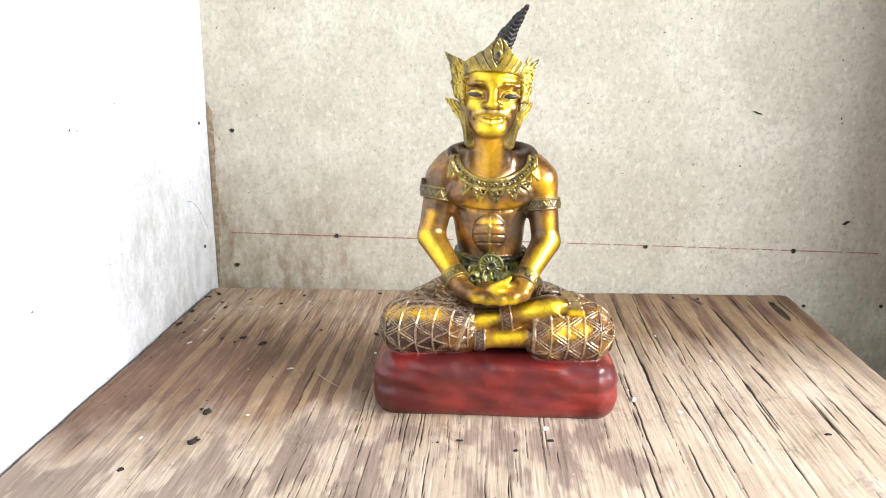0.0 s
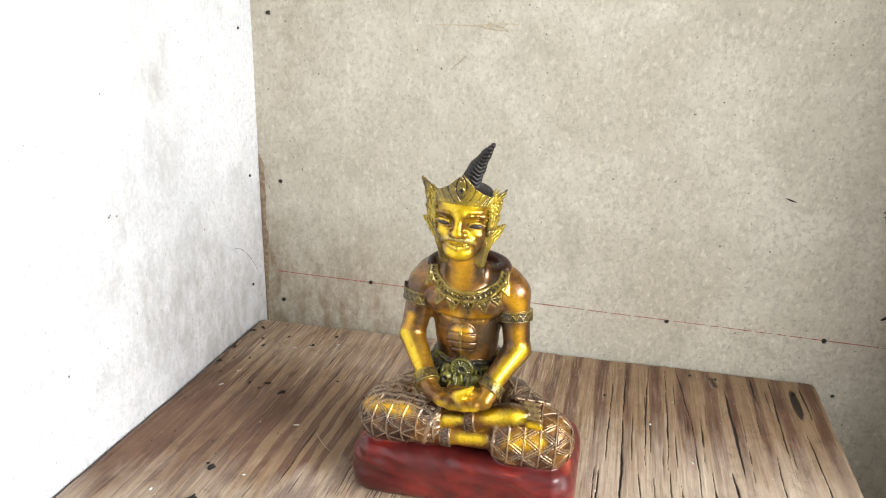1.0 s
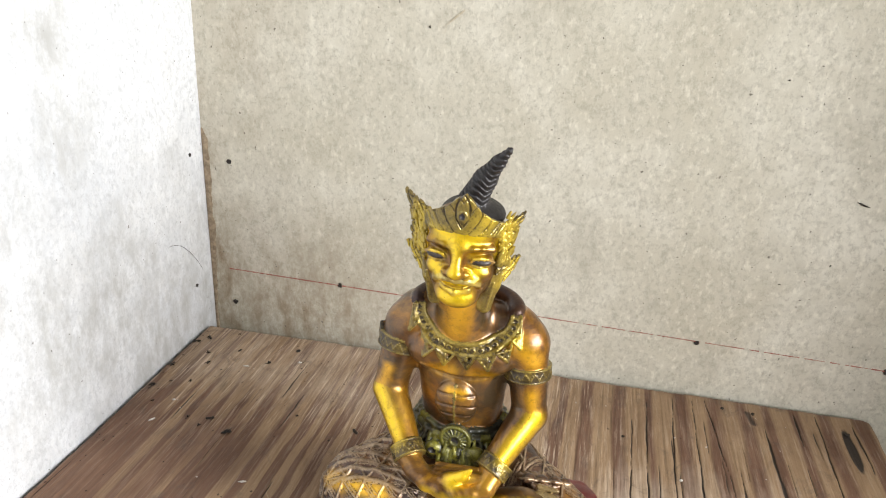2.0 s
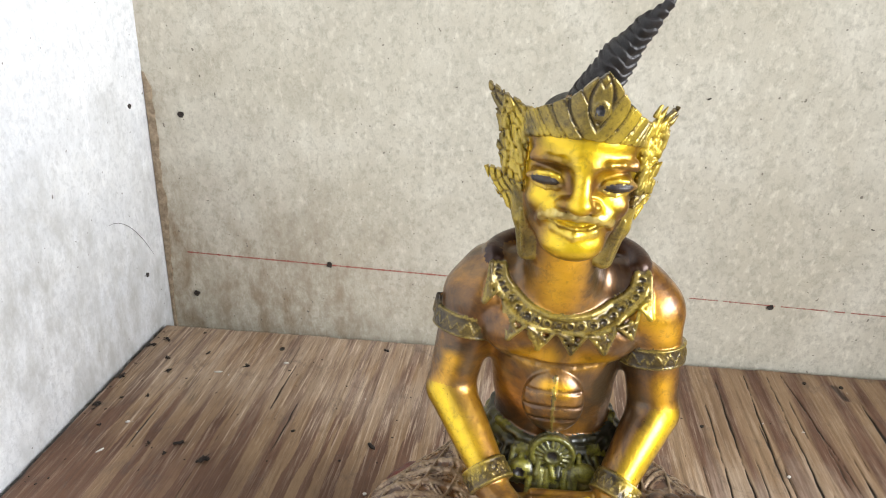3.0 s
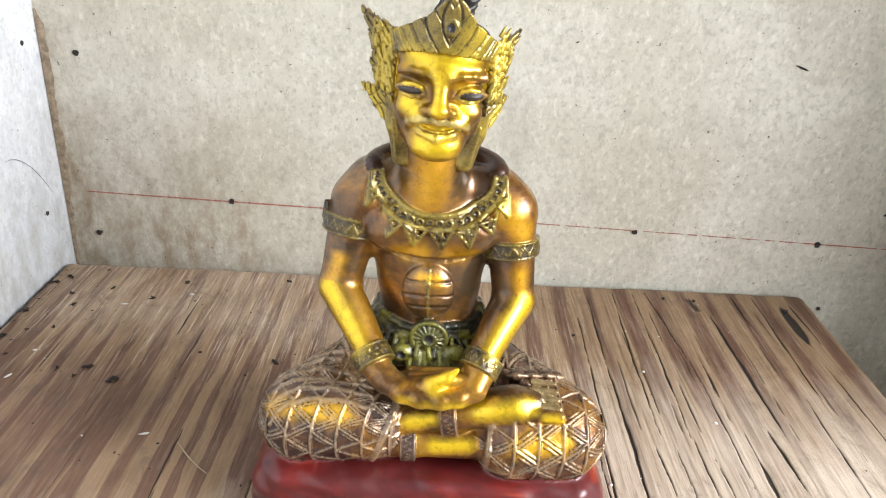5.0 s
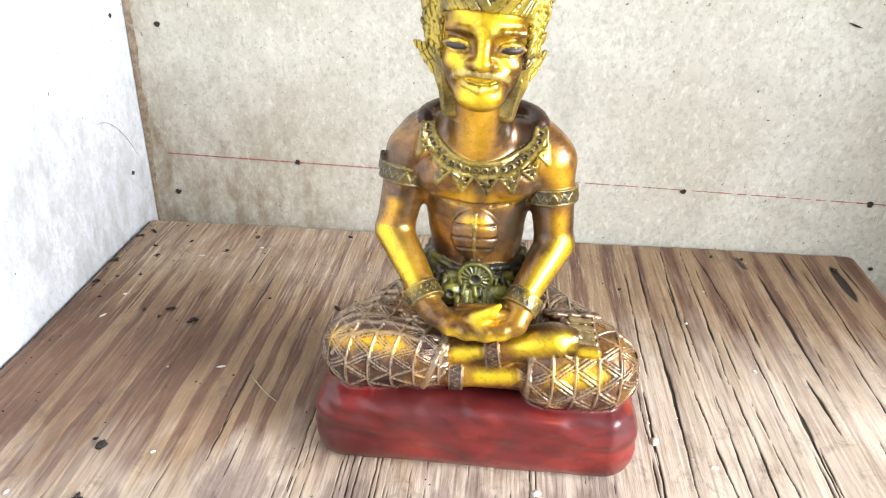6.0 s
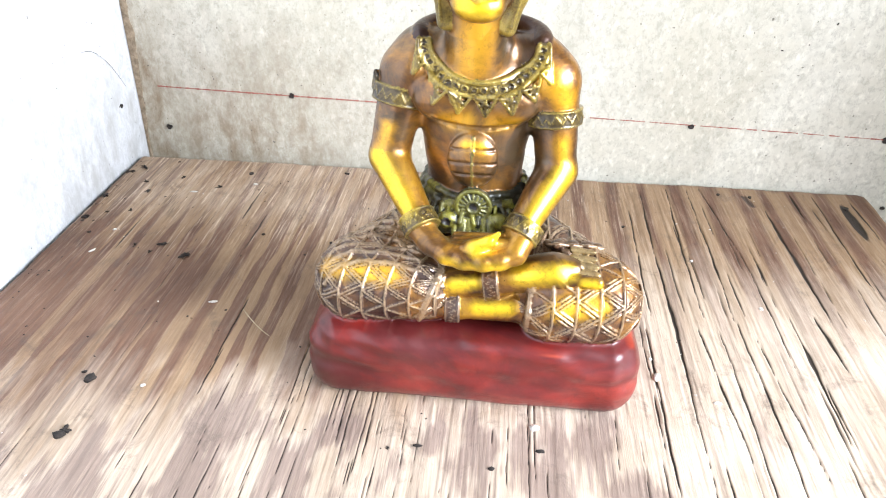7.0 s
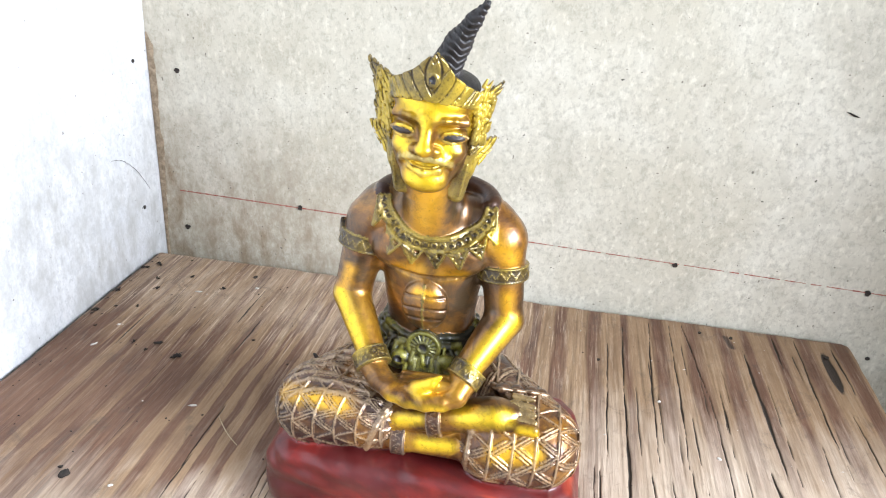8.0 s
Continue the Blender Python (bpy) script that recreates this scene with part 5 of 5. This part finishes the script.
for i, (x, y, r) in enumerate([(-0.209, 1.087, 0.0042), (0.361, 1.114, 0.003), (0.398, 1.112, 0.003), (0.237, 1.021, 0.0026), (0.505, 1.10, 0.0045)]):
    ob = part("nail", screw_mesh(80 + i, 0.72 * r), SCREW_STEEL)
    ob.matrix_world = pose(x, y, 0.0002)
    tagged(ob, "dark rusted nail head set in the plywood shelf", "nail", "nails in the shelf")
for i, (x, y, a, rx, ry, rz) in enumerate([(-0.219, 0.719, 60, 0.0065, 0.0042, 0.004), (-0.212, 0.660, 20, 0.0060, 0.0038, 0.003), (0.140, 0.687, 0, 0.0048, 0.0018, 0.0016),
                                           (0.050, 0.682, 0, 0.0045, 0.0015, 0.0012), (0.105, 0.667, 10, 0.0030, 0.0022, 0.0015), (-0.258, 0.611, 40, 0.004, 0.003, 0.002),
                                           (0.418, 0.717, 0, 0.005, 0.002, 0.0015), (-0.228, 0.726, 30, 0.003, 0.002, 0.0015), (-0.073, 0.941, -40, 0.0065, 0.0026, 0.002)]):
    ob = part("dark_crumb", lump(i, 0.8 * rx, 0.8 * ry, 0.8 * rz), SPECK_DARK)
    ob.matrix_world = pose(x, y, 0.0, 0, 0, a)
    smooth(ob)
    tagged(ob, "small dark dirt crumb lying on the plywood shelf", "crumb", "crumbs on the shelf")
for i, (x, y, a, rx, ry, rz) in enumerate([(0.237, 0.777, 70, 0.0055, 0.0028, 0.002), (0.136, 0.709, 30, 0.0040, 0.0030, 0.0018), (0.281, 0.753, 0, 0.0035, 0.0018, 0.0012),
                                           (-0.195, 1.06, 10, 0.003, 0.0016, 0.001), (0.35, 0.885, 0, 0.0022, 0.0018, 0.0012), (0.30, 0.96, 50, 0.002, 0.0015, 0.001),
                                           (-0.16, 0.83, 20, 0.0045, 0.0010, 0.001), (0.235, 0.80, 0, 0.0018, 0.0014, 0.001),
                                           (-0.313, 0.897, 60, 0.0040, 0.0011, 0.001), (-0.260, 1.032, 10, 0.0045, 0.0012, 0.001), (-0.310, 0.939, 30, 0.0022, 0.0012, 0.001), (-0.065, 0.881, 0, 0.0020, 0.0016, 0.0012), (-0.175, 0.717, 40, 0.0022, 0.0013, 0.001), (-0.266, 0.665, 70, 0.0030, 0.0015, 0.001)]):
    ob = part("pale_chip", lump(30 + i, rx, ry, rz), CHIP_PALE)
    ob.matrix_world = pose(x, y, 0.0, 0, 0, a)
    smooth(ob)
    tagged(ob, "tiny pale chip lying on the plywood shelf", "chip", "chips on the shelf")


def clump(seed, r):
    """A ragged bit of dirt: a few grains grown together, with stiff hairs."""
    gg = random.Random(seed)
    bm = bmesh.new()
    for k in range(gg.randint(3, 5)):
        a, d, w = gg.uniform(0, 6.28), r * gg.uniform(0.0, 0.8), r * gg.uniform(0.25, 0.5)
        m = Matrix.Translation((d * math.cos(a), d * math.sin(a), 0.55 * w)) @ Matrix.Rotation(a, 4, "Z") @ Matrix.Diagonal((1.5 * w, 0.7 * w, 0.6 * w, 1))
        for v in bmesh.ops.create_icosphere(bm, subdivisions=1, radius=1.0, matrix=m)["verts"]:
            v.co += Vector((gg.uniform(-1, 1), gg.uniform(-1, 1), gg.uniform(0, 0.8))) * 0.22 * w
    for k in range(gg.randint(2, 4)):
        a, n = gg.uniform(0, 6.28), r * gg.uniform(0.9, 1.5)
        tip = Vector((n * math.cos(a), n * math.sin(a), gg.uniform(0.1, 0.5) * r))
        side = Vector((-math.sin(a), math.cos(a), 0)) * 0.09 * r
        p, q, up = bm.verts.new(side + Vector((0, 0, 0.2 * r))), bm.verts.new(-side + Vector((0, 0, 0.2 * r))), bm.verts.new((0, 0, 0.4 * r))
        top = bm.verts.new(tip)
        for f in ((p, q, top), (q, up, top), (up, p, top), (p, up, q)):
            bm.faces.new(f)
    return bm


for i, (x, y, r) in enumerate([(-0.344, 1.084, 0.0062), (-0.313, 1.025, 0.0052), (-0.286, 1.065, 0.0034), (-0.234, 1.046, 0.0044), (-0.355, 1.007, 0.0055), (-0.353, 0.960, 0.0055), (-0.274, 0.912, 0.0036),
                               (-0.254, 0.902, 0.0028), (-0.216, 0.900, 0.0066), (-0.246, 0.917, 0.0050), (-0.356, 1.070, 0.0045), (-0.326, 1.047, 0.0038), (-0.337, 0.973, 0.0028), (-0.311, 0.980, 0.0034),
                               (-0.092, 1.101, 0.0036), (-0.308, 1.104, 0.0022), (-0.333, 0.930, 0.0026), (-0.151, 0.950, 0.0030), (-0.210, 0.664, 0.0050), (0.029, 0.677, 0.0016)]):
    ob = part("dirt_clump", clump(200 + i, r), SPECK_DARK)
    ob.matrix_world = pose(x, y, 0.0002, 0, 0, 37 * i)
    tagged(ob, "ragged dark clump of dirt lying on the plywood shelf", "dirt", "dirt clumps on the shelf")


def strand(name, pts, r, mat, label):
    """A thin bent fibre as a square tube."""
    bm = bmesh.new()
    rings = []
    for i, p in enumerate(pts):
        p = Vector(p)
        way = (Vector(pts[min(i + 1, len(pts) - 1)]) - Vector(pts[max(i - 1, 0)])).normalized()
        a = way.cross(Vector((0.2, 0.1, 1))).normalized()
        b = way.cross(a)
        w = r * (0.5 if i in (0, len(pts) - 1) else 1.0)
        rings.append([bm.verts.new(p + w * (a * math.cos(t) + b * math.sin(t))) for t in (0, 1.571, 3.142, 4.712)])
    for p, q in zip(rings, rings[1:]):
        for i in range(4):
            bm.faces.new((p[i], p[(i + 1) % 4], q[(i + 1) % 4], q[i]))
    bm.faces.new(rings[0][::-1])
    bm.faces.new(rings[-1])
    bmesh.ops.recalc_face_normals(bm, faces=bm.faces[:])
    return tagged(part(name, bm, mat), label, "fibre")


STRAW = plain_material("straw", (0.34, 0.26, 0.15), (0.50, 0.42, 0.28), 200, 0.7)
strand("straw_fibre", [(-0.128 + 0.0038 * i, 0.821 - 0.0036 * i - 0.003 * math.sin(i * 0.35), 0.0012 + 0.0008 * math.sin(i * 0.5)) for i in range(10)], 0.0006, STRAW, "thin dry straw fibre lying on the plywood shelf")
strand("straw_fibre", [(-0.035 + 0.0042 * i, 1.048 - 0.012 * math.sin(i * 0.42) - 0.002 * i, 0.0015 + 0.0015 * math.sin(i * 0.4)) for i in range(9)], 0.0004, STRAW, "pale curled wood fibre lying on the plywood shelf")
strand("hair_strand", [(-0.3655 + 0.022 * (0.157 - 0.0075 * i), 1.04 + 0.0095 * i, 0.157 - 0.0012 * i * i * 0.85) for i in range(9)], 0.00025, SPECK_DARK, "thin dark hair stuck on the whitish side wall")

bm = bmesh.new()
for i in range(70):
    x, y = g.uniform(-0.345, -0.05), g.uniform(0.72, 1.10)
    if i % 3 == 0:
        x = -0.360 + abs(g.gauss(0, 0.012))
    r = g.uniform(0.0004, 0.0011) * (1.8 if i % 17 == 0 else 1)
    blob(bm, pose(x, y, 0.0004, 0, 0, g.uniform(0, 180)), r * 1.5, r, 0.0006, g, 7)
for i in range(40):
    r = g.uniform(0.0003, 0.0009)
    blob(bm, pose(g.uniform(-0.05, 0.52), g.uniform(0.5, 1.11), 0.0004, 0, 0, g.uniform(0, 180)), r * 1.5, r, 0.0005, g, 7)
tagged(part("shelf_dirt", bm, SPECK_DARK), "scattered dark dirt grains on the plywood shelf", "dirt", kind="stuff")
bm = bmesh.new()
for i in range(45):
    r = g.uniform(0.0003, 0.0008)
    blob(bm, pose(g.uniform(-0.33, 0.52), g.uniform(0.5, 1.11), 0.0004, 0, 0, g.uniform(0, 180)), r * 2, r, 0.0005, g, 7)
tagged(part("shelf_dust", bm, CHIP_PALE), "scattered pale dust grains on the plywood shelf", "dust", kind="stuff")
